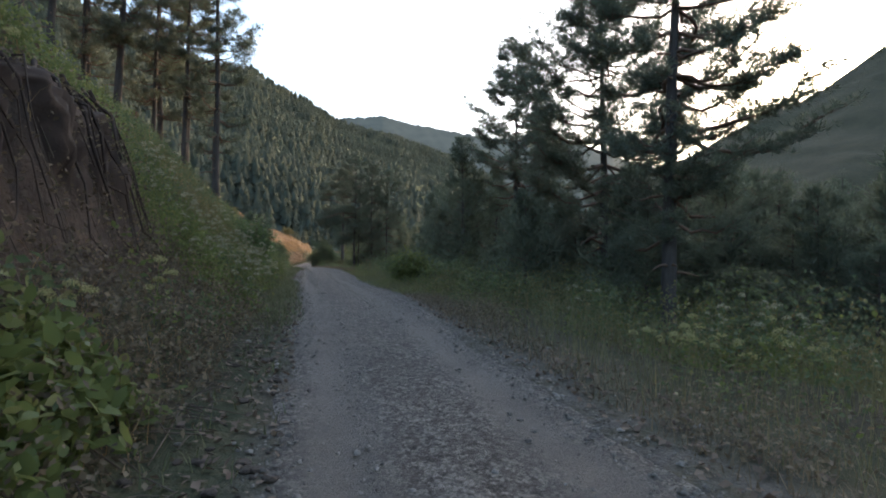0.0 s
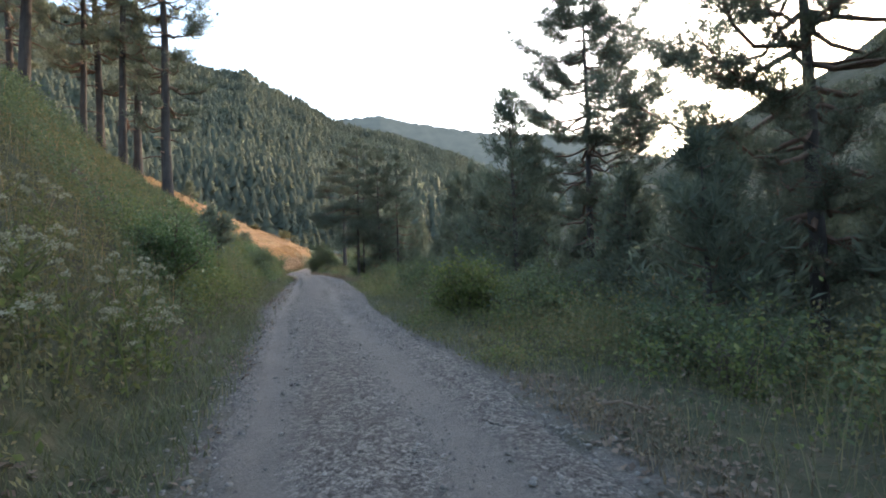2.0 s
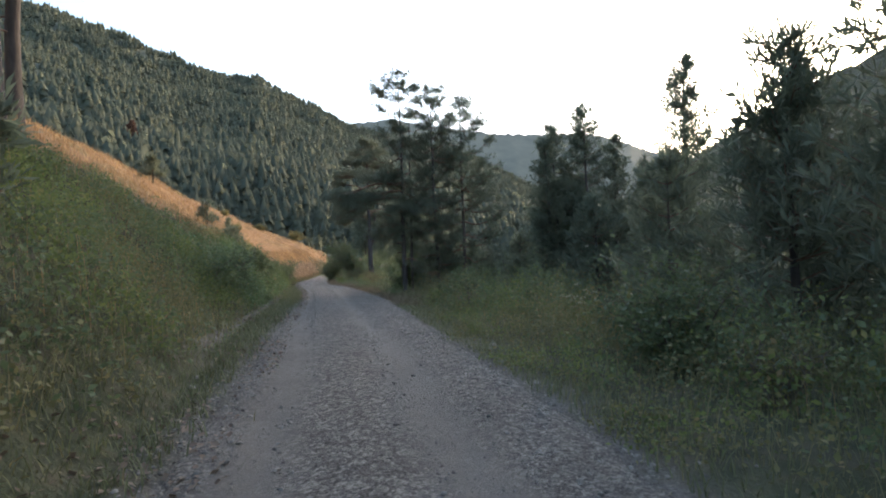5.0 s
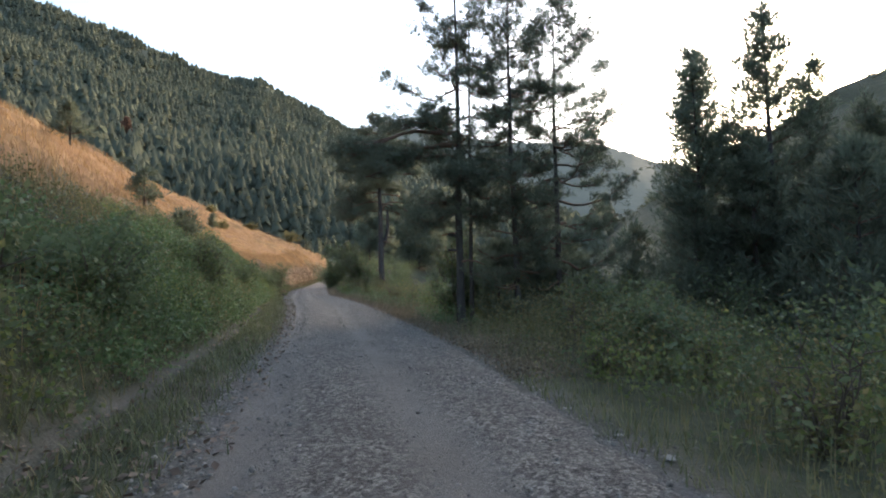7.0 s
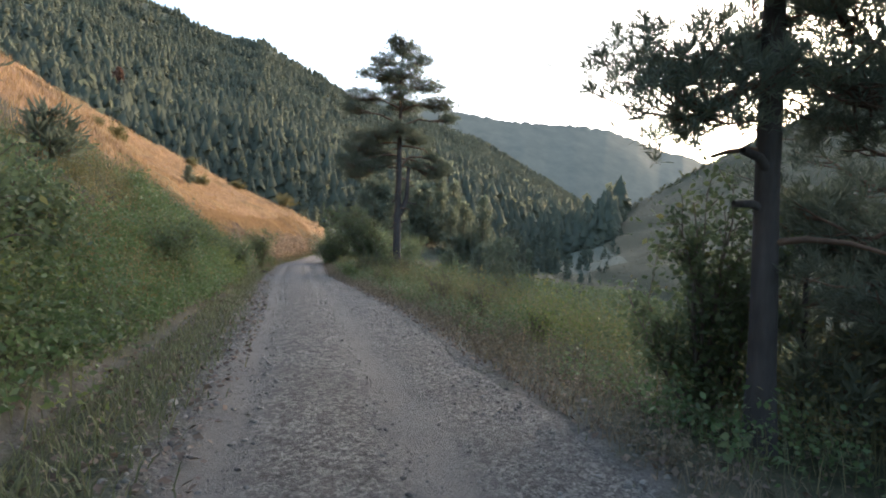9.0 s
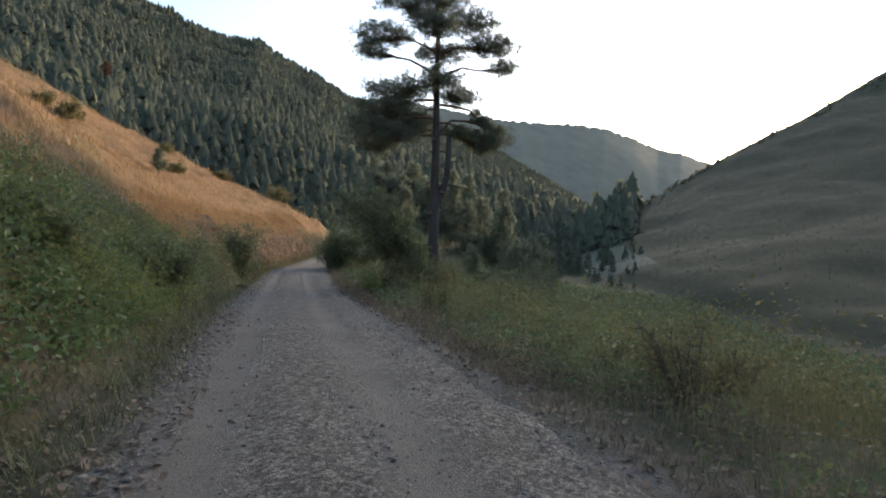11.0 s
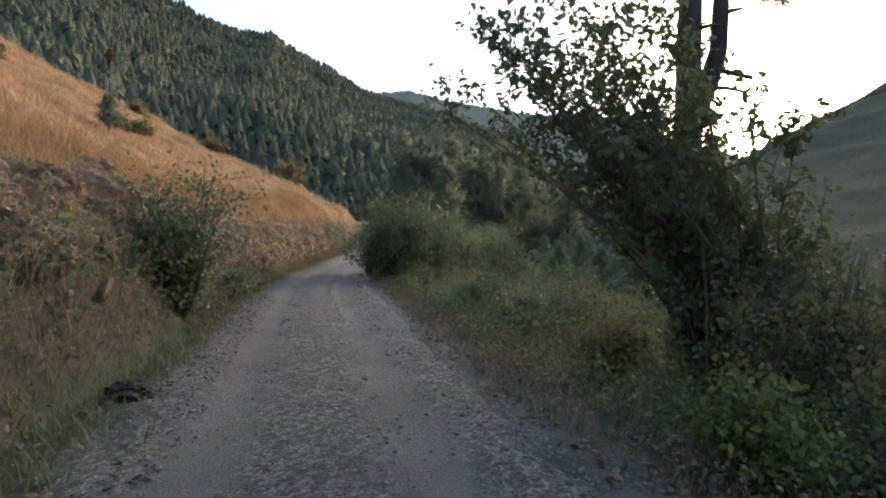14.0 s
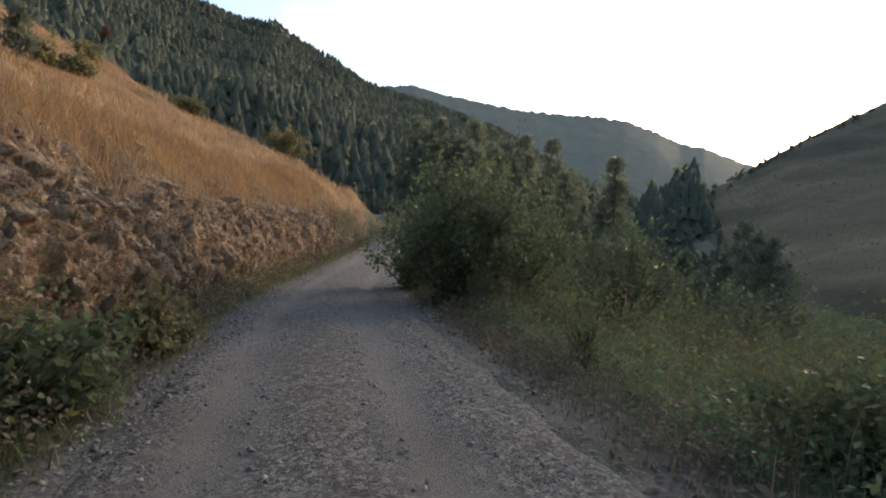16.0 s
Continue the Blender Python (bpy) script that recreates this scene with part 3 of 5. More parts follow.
def pine(x, y, height, start, reach, seed, trunk=0.2, lean=(0.0, 0.0), density=1.0, flat=0.0, dead=0, tuft=0.2, sides=None, label="", needles=12, extra=(), stub=1.0, gap=0.62, pads=(), thin=0.1):
    """A Scots pine: bare tapered trunk, whorled limbs that sag and turn up, tufted crown.
    start: where the crown begins, as a share of the height; reach: its half width; extra: limbs drawn by hand."""
    rng = np.random.default_rng(seed)
    z0 = float(land(x, y)) - 0.15
    tree = tagged(new("pine_tree"), label or "tall Scots pine with bare dark trunk and ragged crown", "tree", group="roadside pines")
    tree.location = (x, y, z0)
    k = np.linspace(0, 1, 15)
    wob = np.cumsum(rng.normal(size=(15, 2)) * 0.012 * height / 10, 0)
    axis = np.stack([lean[0] * k * height + wob[:, 0], lean[1] * k * height + wob[:, 1], k * height], 1)
    rad = trunk * (1.0 - 0.92 * k ** 1.15) * (1 + 0.35 * np.exp(-k * 40))
    stems = [(axis, rad)]
    fork = [(np.array(p, float), np.array(r, float)) for p, r, fill in extra if not fill]
    v, f = tubes(stems + fork, 12)
    v = v + 0.05 * trunk * value_noise(v[:, 2] * 3 + v[:, 0] * 9, v[:, 1] * 9 + v[:, 2])[:, None] * (1, 1, 0)
    mesh_object("trunk", v, f, MAT["bark"], tree, smooth=True)
    limbs, tp, td = [], [], []
    h = start
    while h < 0.985:
        here = np.array([np.interp(h, k, axis[:, i]) for i in range(3)])
        u = (h - start) / (1 - start)
        shape = (0.6 + 1.15 * u) if u < 0.35 else (1.0 - 0.82 * ((u - 0.35) / 0.65) ** (1.2 + flat))
        for q in range(rng.integers(3, 6)):
            a = rng.uniform(0, 2 * np.pi)
            side = 1.0 if sides is None else max(0.15, 0.65 + 0.55 * math.cos(a - sides))
            L = reach * shape * side * rng.uniform(0.55, 1.15)
            if L < 0.25:
                continue
            rise = rng.uniform(-0.25, 0.2) + 0.45 * u
            t = np.linspace(0, 1, 7)
            bend = rng.normal() * 0.3
            pts = here + np.stack([np.cos(a + bend * t) * L * t, np.sin(a + bend * t) * L * t, L * (rise * t - 0.16 * np.sin(t * np.pi) + 0.16 * t ** 3)], 1)
            pts[1:-1] += rng.normal(size=(5, 3)) * 0.03 * L
            r0 = min(0.25 * np.interp(h, k, rad) + 0.012 * L, 0.08)
            limbs.append((pts, r0 * (1 - 0.85 * t)))
            twig_pads(pts, rng, density, 0.5 * L + 0.25, limbs, tp, td)
        h += rng.uniform(0.7, 1.3) * gap / height * (1.0 + 0.6 * flat)
    for p, r, fill in extra:
        if fill:
            p = np.array(p, float)
            limbs.append((p, np.array(r, float)))
            twig_pads(p, rng, density * fill, 0.85, limbs, tp, td, 0.35 if height > 12 else 0.12)
    for px, py, pz, ra, rb, rc in pads:
        # a limb out to the pad, twigs fanned through it, tufts over its upper side
        c = np.array((px, py, pz))
        out = math.hypot(px, py)
        z1 = pz - 0.25 * out if pz > 0.66 * height else pz + 0.22 * out
        t = np.linspace(0, 1, 6)[:, None]
        root = np.array([np.interp(z1 / height, k, axis[:, i]) for i in range(3)])
        pts = root + (c - (0, 0, 0.5 * rc) - root) * t + np.array((0, 0, 0.1 * out)) * np.sin(t * np.pi) + rng.normal(size=(6, 3)) * 0.05 * np.sin(t * np.pi)
        limbs.append((pts, (0.03 + 0.014 * out) * (1 - 0.75 * t[:, 0])))
        for tw in range(int(34 * ra * rb * density) + 8):
            e = c + unit(rng.normal(size=3)) * (ra, rb, rc) * rng.uniform(0.1, 1.0) ** 0.45
            g = rng.uniform(0.45, 1.0)
            p = np.array([np.interp(g, t[:, 0], pts[:, i]) for i in range(3)])
            limbs.append((np.stack([p, (p + e) / 2 - (0, 0, 0.05), e]), np.array([0.016, 0.01, 0.005])))
            tp.append(e + rng.normal(size=(9, 3)) * (0.16, 0.16, 0.08))
            d = (e - c) / (ra, rb, rc)
            td.append(np.tile((d[0] * 0.5, d[1] * 0.5, 0.8), (9, 1)))
    for q in range(dead):
        g = rng.uniform(0.1, min(max(start, 0.3), 0.5))
        here = np.array([np.interp(g, k, axis[:, i]) for i in range(3)])
        a, L = rng.uniform(0, 2 * np.pi), rng.uniform(0.3, 1.1) * stub
        t = np.linspace(0, 1, 4)
        limbs.append((here + np.stack([np.cos(a) * L * t, np.sin(a) * L * t, L * (0.25 * t - 0.35 * t * t)], 1), (0.02 + 0.12 * trunk) * (1 - 0.6 * t)))
    v, f = tubes(limbs, 4)
    tagged(mesh_object("branchwork", v, f, MAT["limb"], tree), kind="stuff")
    v, f = tuft_cloud(np.concatenate(tp), np.concatenate(td), tuft, rng, needles, 0.8, thin)
    tagged(mesh_object("crown", v, f, MAT["needle"], tree), kind="stuff")
    return tree


def young_pine(x, y, height, reach, seed, label="", z=None, full=1.0, clear=0.06):
    """A young conifer, branched to the ground, with upright leading shoots."""
    rng = np.random.default_rng(seed)
    z0 = float(land(x, y)) - 0.1 if z is None else z
    tree = tagged(new("young_pine"), label or "young pine with dense dark green branches down to the ground", "tree", group="young pines")
    tree.location = (x, y, z0)
    k = np.linspace(0, 1, 8)
    axis = np.stack([rng.normal() * 0.02 * height * k, rng.normal() * 0.02 * height * k, k * height], 1)
    v, f = tubes([(axis, (0.03 + 0.012 * height) * (1 - 0.93 * k))], 7)
    mesh_object("trunk", v, f, MAT["bark"], tree, smooth=True)
    limbs, tp, td = [], [], []
    h = clear
    while h < 0.97:
        here = np.array([np.interp(h, k, axis[:, i]) for i in range(3)])
        for q in range(rng.integers(4, 7)):
            a = rng.uniform(0, 2 * np.pi)
            L = reach * (1 - h) ** 0.75 * rng.uniform(0.6, 1.1) + 0.12
            t = np.linspace(0, 1, 3)
            pts = here + np.stack([np.cos(a) * L * t, np.sin(a) * L * t, L * (0.15 * t + 0.35 * t ** 2)], 1)
            limbs.append((pts, 0.022 * (1 - 0.8 * t)))
            n = int((8 + L * 15) * full)
            g = rng.uniform(0.2, 1.05, n)
            b = here + np.stack([np.cos(a) * L * g, np.sin(a) * L * g, L * (0.15 * g + 0.35 * g ** 2)], 1)
            tp.append(b + rng.normal(size=(n, 3)) * 0.14 * (0.5 + L * 0.25))
            td.append(np.tile((math.cos(a) * 0.5, math.sin(a) * 0.5, 0.9), (n, 1)))
        h += rng.uniform(0.2, 0.38) / height
    tp.append(np.stack([axis[-1] * 0 + axis[-1] - (0, 0, q * 0.12) for q in range(5)]))
    td.append(np.tile((0, 0, 1.0), (5, 1)))
    v, f = tubes(limbs, 3)
    tagged(mesh_object("branchwork", v, f, MAT["limb"], tree), kind="stuff")
    v, f = tuft_cloud(np.concatenate(tp), np.concatenate(td), 0.24 / full ** 0.5, rng, 8 if full == 1 else 6, 0.8, 0.1 / full ** 0.3)
    tagged(mesh_object("crown", v, f, MAT["young"], tree), kind="stuff")
    return tree


def shrub(x, y, height, reach, seed, mat="leaf", size=0.06, count=5000, stems=14, bare=0.2, oval=False, label="", category="shrub", name="shrub", z=None, upright=0.0, group="roadside shrubs"):
    """A leafy shrub: many stems from one root, leaves in uneven clumps along them."""
    rng = np.random.default_rng(seed)
    z0 = float(land(x, y)) - 0.05 if z is None else z
    bush = tagged(new(name), label or "dense leafy green shrub beside the gravel track", category, group=group)
    bush.location = (x, y, z0)
    paths, pos = [], []
    for q in range(stems):
        a = rng.uniform(0, 2 * np.pi)
        out = reach * math.sqrt(rng.uniform(0.03, 1)) * rng.uniform(0.75, 1.15)
        top = height * (1 - 0.55 * (out / reach) ** 2 * (1 - upright)) * rng.uniform(0.75, 1.05)
        t = np.linspace(0, 1, 6)
        pts = np.stack([np.cos(a) * out * t ** 0.8, np.sin(a) * out * t ** 0.8, top * t ** 0.9], 1) + rng.normal(size=(6, 3)) * 0.04 * t[:, None]
        paths.append((pts, (0.012 + 0.008 * height) * (1 - 0.85 * t)))
        for b in range(int(5 + 3 * height)):
            g = rng.uniform(bare, 1.0)
            p = np.array([np.interp(g, t, pts[:, i]) for i in range(3)])
            e = p + rng.normal(size=3) * reach * 0.22 + (0, 0, 0.12 * height * rng.uniform(0, 1))
            e[2] = max(e[2], 0.1)
            paths.append((np.stack([p, (p + e) / 2, e]), np.array([0.008, 0.006, 0.003])))
            n = max(4, int(count / stems / (5 + 3 * height)))
            pos.append(p + (e - p) * rng.uniform(0.2, 1.1, n)[:, None] + rng.normal(size=(n, 3)) * (0.05 + 0.05 * reach))
    v, f = tubes(paths, 3)
    tagged(mesh_object("branchwork", v, f, MAT["stem"], bush), kind="stuff")
    pos = np.concatenate(pos)
    pos[:, 2] = np.maximum(pos[:, 2], 0.04)
    v, f = leaves(pos, size, rng, 0.4, 1.6, oval)
    tagged(mesh_object("foliage", v, f, MAT[mat], bush), kind="stuff")
    return bush


# tall pines up the bank
for i, (x, y, h, tr) in enumerate([(-5.9, 38.7, 19, 0.24), (-9.4, 47, 21, 0.24), (-8.1, 39.5, 19, 0.2), (-10.9, 45.4, 20, 0.22), (-10.4, 41.5, 18, 0.17),
                                   (-11.9, 38.8, 20, 0.27), (-17.2, 49.5, 19, 0.22), (-14.5, 41, 18, 0.2), (-13.6, 33.5, 18, 0.22), (-17.5, 36, 19, 0.24), (-12.5, 28, 17, 0.2)]):
    pine(x, y, h, 0.2 + 0.06 * (i % 3), 2.5, 100 + i, tr, (0.015 * (i % 3 - 1), 0.0), 0.9, dead=8, needles=6, tuft=0.28, gap=0.9, label="tall bare-trunked pine standing on the steep grassy bank")
# pines beside the track near the start
pine(7.6, 10.8, 13, 0.2, 3.3, 131, 0.17, (0.01, 0), 1.5, sides=0.6, gap=0.42, dead=6, tuft=0.16, needles=14, thin=0.075, label="large dark pine with broken dead lower branches")
pine(11.3, 20.0, 15, 0.2, 4.1, 132, 0.2, (-0.02, 0), 1.6, gap=0.42, dead=6, tuft=0.16, needles=14, thin=0.075, label="large pine with a wide sparse crown above scrub")
pine(11.6, 30.8, 15.5, 0.22, 3.4, 133, 0.17, (0, 0), 1.7, gap=0.42, dead=6, tuft=0.16, needles=13, thin=0.08, label="slender pine with horizontal tiers of branches")
# cluster of pines at the middle bend
SCAR = [([(0, 0, 2.5), (-0.16, -0.04, 2.66), (-0.36, -0.08, 2.7)], (0.05, 0.04, 0.034), 0), ([(0, 0, 2.2), (-0.18, 0.02, 2.27), (-0.34, 0.03, 2.26)], (0.045, 0.036, 0.03), 0)]
TIERS = [(-2.9, -0.4, 4.9, 0.9, 0.7, 0.3), (-2.5, -0.6, 4.3, 0.7, 0.6, 0.25), (-1.0, -0.2, 3.1, 0.9, 0.8, 0.45), (-0.5, 0.6, 3.6, 0.8, 0.8, 0.35), (0.8, -0.3, 3.3, 0.8, 0.7, 0.45), (-2.2, -0.3, 4.7, 1.0, 0.8, 0.35), (-1.3, 0.0, 4.9, 1.0, 0.8, 0.35),
         (0.9, 0.2, 4.6, 0.9, 0.8, 0.35), (-1.3, 0.2, 5.9, 1.0, 0.9, 0.35), (-0.2, -0.9, 4.2, 0.8, 0.8, 0.35)]
pine(4.1, 52.8, 11.0, 0.45, 2.0, 141, 0.12, (0.0, 0), 1.1, sides=3.3, dead=3, extra=SCAR, pads=TIERS, tuft=0.14, needles=22, thin=0.065, label="roadside pine with scarred dark trunk and spreading limbs")
pine(4.5, 53.25, 10.5, 0.4, 1.5, 142, 0.07, (0.01, 0), 1.0, tuft=0.15, needles=18, thin=0.07, label="thin pine crowded among other pines")
pine(5.7, 52.6, 10.6, 0.08, 1.9, 143, 0.1, (0, 0), 1.0, tuft=0.15, needles=16, thin=0.075, dead=4, gap=0.5, label="pine of medium height in the roadside cluster")
pine(7.1, 53.0, 10.4, 0.08, 2.2, 144, 0.1, (0, 0), 1.1, dead=4, gap=0.52, tuft=0.16, needles=14, thin=0.075, label="pine of medium height with drooping side branches")
for i, (x, y, top, r, full) in enumerate([(11.4, 52.2, 7.7, 1.9, 0.9), (12.85, 51.2, 9.1, 2.6, 0.8), (12.3, 53.2, 8.5, 2.1, 0.8), (14.4, 51.6, 7.6, 1.8, 0.7), (16.4, 49.2, 10.8, 3.0, 0.6),
                                          (15.6, 50.6, 6.4, 1.7, 0.8), (13.4, 52.6, 5.8, 1.9, 0.9), (11.9, 50.8, 4.6, 1.6, 0.9), (10.5, 51.6, 3.6, 1.3, 0.9)]):
    young_pine(x, y, top - float(land(x, y)), r, 145 + i, "slender young pine with an open upright top", full=full)
# young pines beyond
for i, (x, y, h, r) in enumerate([(8.8, 31.6, 9.3, 2.7),
                                  (10.2, 36, 6.4, 1.8), (7.6, 37, 4.4, 1.4), (8.4, 34.5, 6.3, 2.2), (13.5, 34, 7.5, 2.0), (13.0, 45, 7.0, 2.0), (9.2, 24, 5.0, 1.8),
                                  (9.6, 15.5, 5.2, 2.0), (13.5, 16, 7.0, 2.3), (14.5, 24, 7.4, 2.3), (7.4, 18.5, 4.0, 1.5), (16, 40, 8.4, 2.3), (19, 32, 9.0, 2.5), (12.5, 9.5, 6.0, 2.1),
                                  (11.0, 47, 5.5, 1.8), (14.5, 49, 6.0, 2.0), (13, 55, 6.0, 2.0), (10.5, 55, 4.5, 1.6), (17, 56, 7.5, 2.3)]):
    young_pine(x, y, h, r, 160 + i, full=0.6)
for i, (x, y, h, r) in enumerate([(5.5, 53.8, 2.6, 1.1), (6.4, 53.4, 2.4, 1.1), (7.4, 53.6, 3.0, 1.2), (8.3, 54.0, 2.8, 1.2)]):
    young_pine(x, y, h, r, 550 + i, "bushy young pine under the roadside cluster", full=0.9)
for i, (x, y, h, r) in enumerate([(-2.3, 29.4, 1.9, 0.7), (-3.3, 33.5, 1.5, 0.5), (-6.0, 59.8, 1.6, 0.55), (-4.9, 61, 1.1, 0.45), (-9.5, 62.5, 1.8, 0.7), (-12.3, 106.4, 2.0, 0.5)]):
    young_pine(x, y, h, r, 190 + i, label="small pine sapling growing on the open slope", full=0.55, clear=0.3)
# the lone pine past the bend, with a broken second stem and two arching limbs
LONE = [([(0.0, 0, 4.4), (0.22, 0, 4.9), (0.4, 0, 5.5), (0.43, 0, 6.3), (0.45, 0, 7.3)], (0.15, 0.16, 0.14, 0.125, 0.1), 0),
        ([(0, 0, 5.0), (0.5, 0, 5.16), (1.05, 0, 5.08)], (0.06, 0.045, 0.03), 0), ([(0, 0, 5.1), (-0.3, 0, 5.28), (-0.52, 0, 5.12)], (0.06, 0.05, 0.03), 0),
        ([(0.35, 0, 6.0), (0.6, 0, 6.15), (0.82, 0, 6.22)], (0.05, 0.04, 0.025), 0), ([(0, 0, 4.2), (-0.3, 0.05, 4.32), (-0.5, 0.05, 4.22)], (0.05, 0.035, 0.02), 0),
        ([(0, 0, 3.6), (-0.35, -0.1, 3.66), (-0.62, -0.1, 3.5)], (0.05, 0.035, 0.02), 0), ([(0, 0, 3.9), (0.25, 0, 4.0), (0.4, 0, 4.05)], (0.05, 0.035, 0.02), 0),
        ([(0.0, 0, 7.4), (0.5, 0, 7.95), (1.2, 0.1, 8.0), (1.8, 0.1, 7.9), (2.2, 0, 7.7), (2.6, -0.1, 7.5)], (0.07, 0.06, 0.055, 0.05, 0.035, 0.02), 1.5),
        ([(0.0, 0, 8.6), (0.6, 0.1, 8.6), (1.4, 0.2, 8.5), (1.8, 0.2, 8.1), (2.1, 0.2, 7.6)], (0.07, 0.06, 0.05, 0.045, 0.03), 1.3)]
PADS = [(0.1, 0, 13.9, 0.9, 0.9, 0.5), (-0.9, 0.4, 13.2, 0.9, 0.9, 0.45), (0.9, -0.4, 13.1, 0.9, 0.9, 0.45), (-1.5, -0.3, 12.2, 1.1, 1.0, 0.45), (1.6, 0.4, 12.0, 1.1, 1.0, 0.45), (0, 1.2, 12.3, 1.0, 0.9, 0.45),
        (0.1, -1.2, 12.2, 1.0, 0.9, 0.45), (-2.3, 0.2, 11.1, 1.1, 1.0, 0.42), (2.3, -0.2, 10.9, 1.2, 1.0, 0.42), (-0.4, -1.6, 11.0, 1.1, 1.0, 0.4), (0.5, 1.6, 11.0, 1.1, 1.0, 0.4), (-2.9, -0.2, 10.3, 0.7, 0.7, 0.3), (2.9, 0.2, 10.2, 0.6, 0.6, 0.3),
        (-1.9, 0.1, 8.9, 1.4, 1.2, 0.5), (-0.5, -1.0, 9.2, 1.0, 0.9, 0.4), (1.0, 0.7, 9.0, 0.9, 0.9, 0.4), (-2.3, 0.3, 8.2, 1.4, 1.1, 0.5), (-1.0, 0.9, 8.1, 1.0, 0.9, 0.45), (-3.1, 0.0, 7.3, 1.1, 1.0, 0.6), (-1.9, -0.4, 7.1, 1.1, 1.0, 0.5), (-1.3, 0.2, 7.5, 0.9, 0.8, 0.4),
        (-2.6, 0.5, 6.7, 0.7, 0.7, 0.35), (2.4, 0, 7.3, 0.9, 0.9, 0.5), (2.0, 0.3, 6.9, 0.7, 0.8, 0.35), (1.2, 0.3, 7.4, 0.8, 0.8, 0.35)]
PADS = [(px - 0.05 * max(0.0, pz - 8.5), py, pz + 0.1 * max(0.0, pz - 7.5), ra * (1.15 if pz > 8.5 else 1.0), rb, rc) for px, py, pz, ra, rb, rc in PADS]
pine(4.9, 82.9, 15.2, 0.93, 0.9, 151, 0.27, (-0.012, 0), 1.5, dead=10, tuft=0.16, needles=15, thin=0.075, extra=LONE, stub=0.8, gap=0.4, pads=PADS,
     label="lone old pine with forked trunk and broken branch stubs")

# ---- shrubs ----
for i, (x, y, h, r, n) in enumerate([(1.5, 96.4, 3.7, 1.7, 9500), (3.2, 98.2, 4.4, 1.9, 9500), (5.9, 97.5, 3.0, 1.8, 6000), (8.6, 97, 2.4, 2.0, 5000), (12.5, 97, 2.2, 2.2, 5000), (0.9, 99.5, 2.6, 1.2, 5000),
                                     (5.2, 81.8, 1.8, 1.2, 5000), (8.6, 84, 2.2, 1.6, 4500), (11.5, 88, 2.4, 2.0, 4500)]):
    shrub(x, y, h, r, 200 + i, "leaf", size=0.06, count=n, stems=24, bare=0.03, oval=True, label="tall broadleaf bush crowding the track edge")
def leaning_tree(x, y, lean, reach, height, seed, stems=30, twigs=26, per=14, size=0.046):
    """A small broadleaf tree: slim stems that lean out from one foot and turn up, each hung with twigs and loose sprays of leaves."""
    rng = np.random.default_rng(seed)
    tree = tagged(new("broadleaf_tree"), "small broadleaf tree leaning its loose canopy over the verge", "tree")
    tree.location = (x, y, float(land(x, y)) - 0.1)
    paths, pos = [], []
    t = np.linspace(0, 1, 8)
    for q in range(stems):
        a, out = rng.uniform(0, 2 * np.pi), math.sqrt(rng.uniform(0.02, 1))
        e = np.array((lean[0] + math.cos(a) * out * reach, lean[1] + math.sin(a) * out * reach * 0.75, height * (1 - 0.22 * out ** 2) * rng.uniform(0.84, 1.03)))
        e[2] *= float(np.interp(e[0], (-1.3, 0.3), (1.0, 0.68)))
        pts = np.stack([e[0] * t ** 1.35, e[1] * t ** 1.35, e[2] * t ** 0.8], 1) + rng.normal(size=(8, 3)) * 0.04 * t[:, None]
        pts += np.array((rng.normal() * 0.4, rng.normal() * 0.3, 0.0)) * (1 - t[:, None])
        paths.append((pts, 0.022 * (1 - 0.85 * t)))
        for k in range(twigs):
            g = rng.uniform(0.1, 1.0)
            p0 = np.array([np.interp(g, t, pts[:, i]) for i in range(3)])
            way = rng.normal(size=3) * 0.55 + (0.15 * e[0], 0.15 * e[1], 0.6)
            p1 = p0 + way / np.linalg.norm(way) * rng.uniform(0.15, 0.5)
            paths.append((np.stack([p0, (p0 + p1) / 2 + (0, 0, 0.03), p1]), np.array([0.007, 0.005, 0.003])))
            pos.append(p0 + (p1 - p0) * rng.uniform(0.2, 1.1, per)[:, None] + rng.normal(size=(per, 3)) * 0.045)
    v, f = tubes(paths, 4)
    tagged(mesh_object("branchwork", v, f, MAT["stem"], tree), kind="stuff")
    v, f = leaves(np.concatenate(pos), size, rng, 0.4, 1.7, True)
    tagged(mesh_object("foliage", v, f, MAT["leaf"], tree), kind="stuff")


leaning_tree(3.4, 79.6, (-1.35, 0.4), 2.0, 4.55, 219, 54)
for i, (x, y, h, r, n) in enumerate([(2.7, 78.4, 1.4, 0.7, 3600), (3.4, 78.7, 1.8, 0.85, 4200), (4.4, 79.2, 1.9, 0.9, 3600)]):
    shrub(x, y, h, r, 212 + i, ("dull", "leaf", "dull")[i], size=0.036, count=n, stems=26, bare=0.05, upright=0.6, label="dense dark bush with upright leafy shoots at the verge")
for i, (x, y, h, r) in enumerate([(1.8, 77.6, 0.8, 0.45), (2.7, 77.4, 0.9, 0.7), (3.7, 77.5, 0.9, 0.8)]):
    shrub(x, y, h, r, 230 + i, ('herb', 'leaf', 'dull')[i], 0.032, 3000, bare=0.02, oval=True, label='low leafy growth in front of the verge bushes')
for i, (x, y, h, r) in enumerate([(2.5, 81.3, 0.9, 0.7), (2.9, 84.4, 1.0, 0.9), (3.9, 85.3, 1.2, 1.0), (2.6, 87.6, 1.0, 0.9)]):
    shrub(x, y, h, r, 236 + i, ("dull", "leaf")[i % 2], 0.04, 3600, bare=0.02, oval=True, label="low dark bush on the verge past the leaning tree")
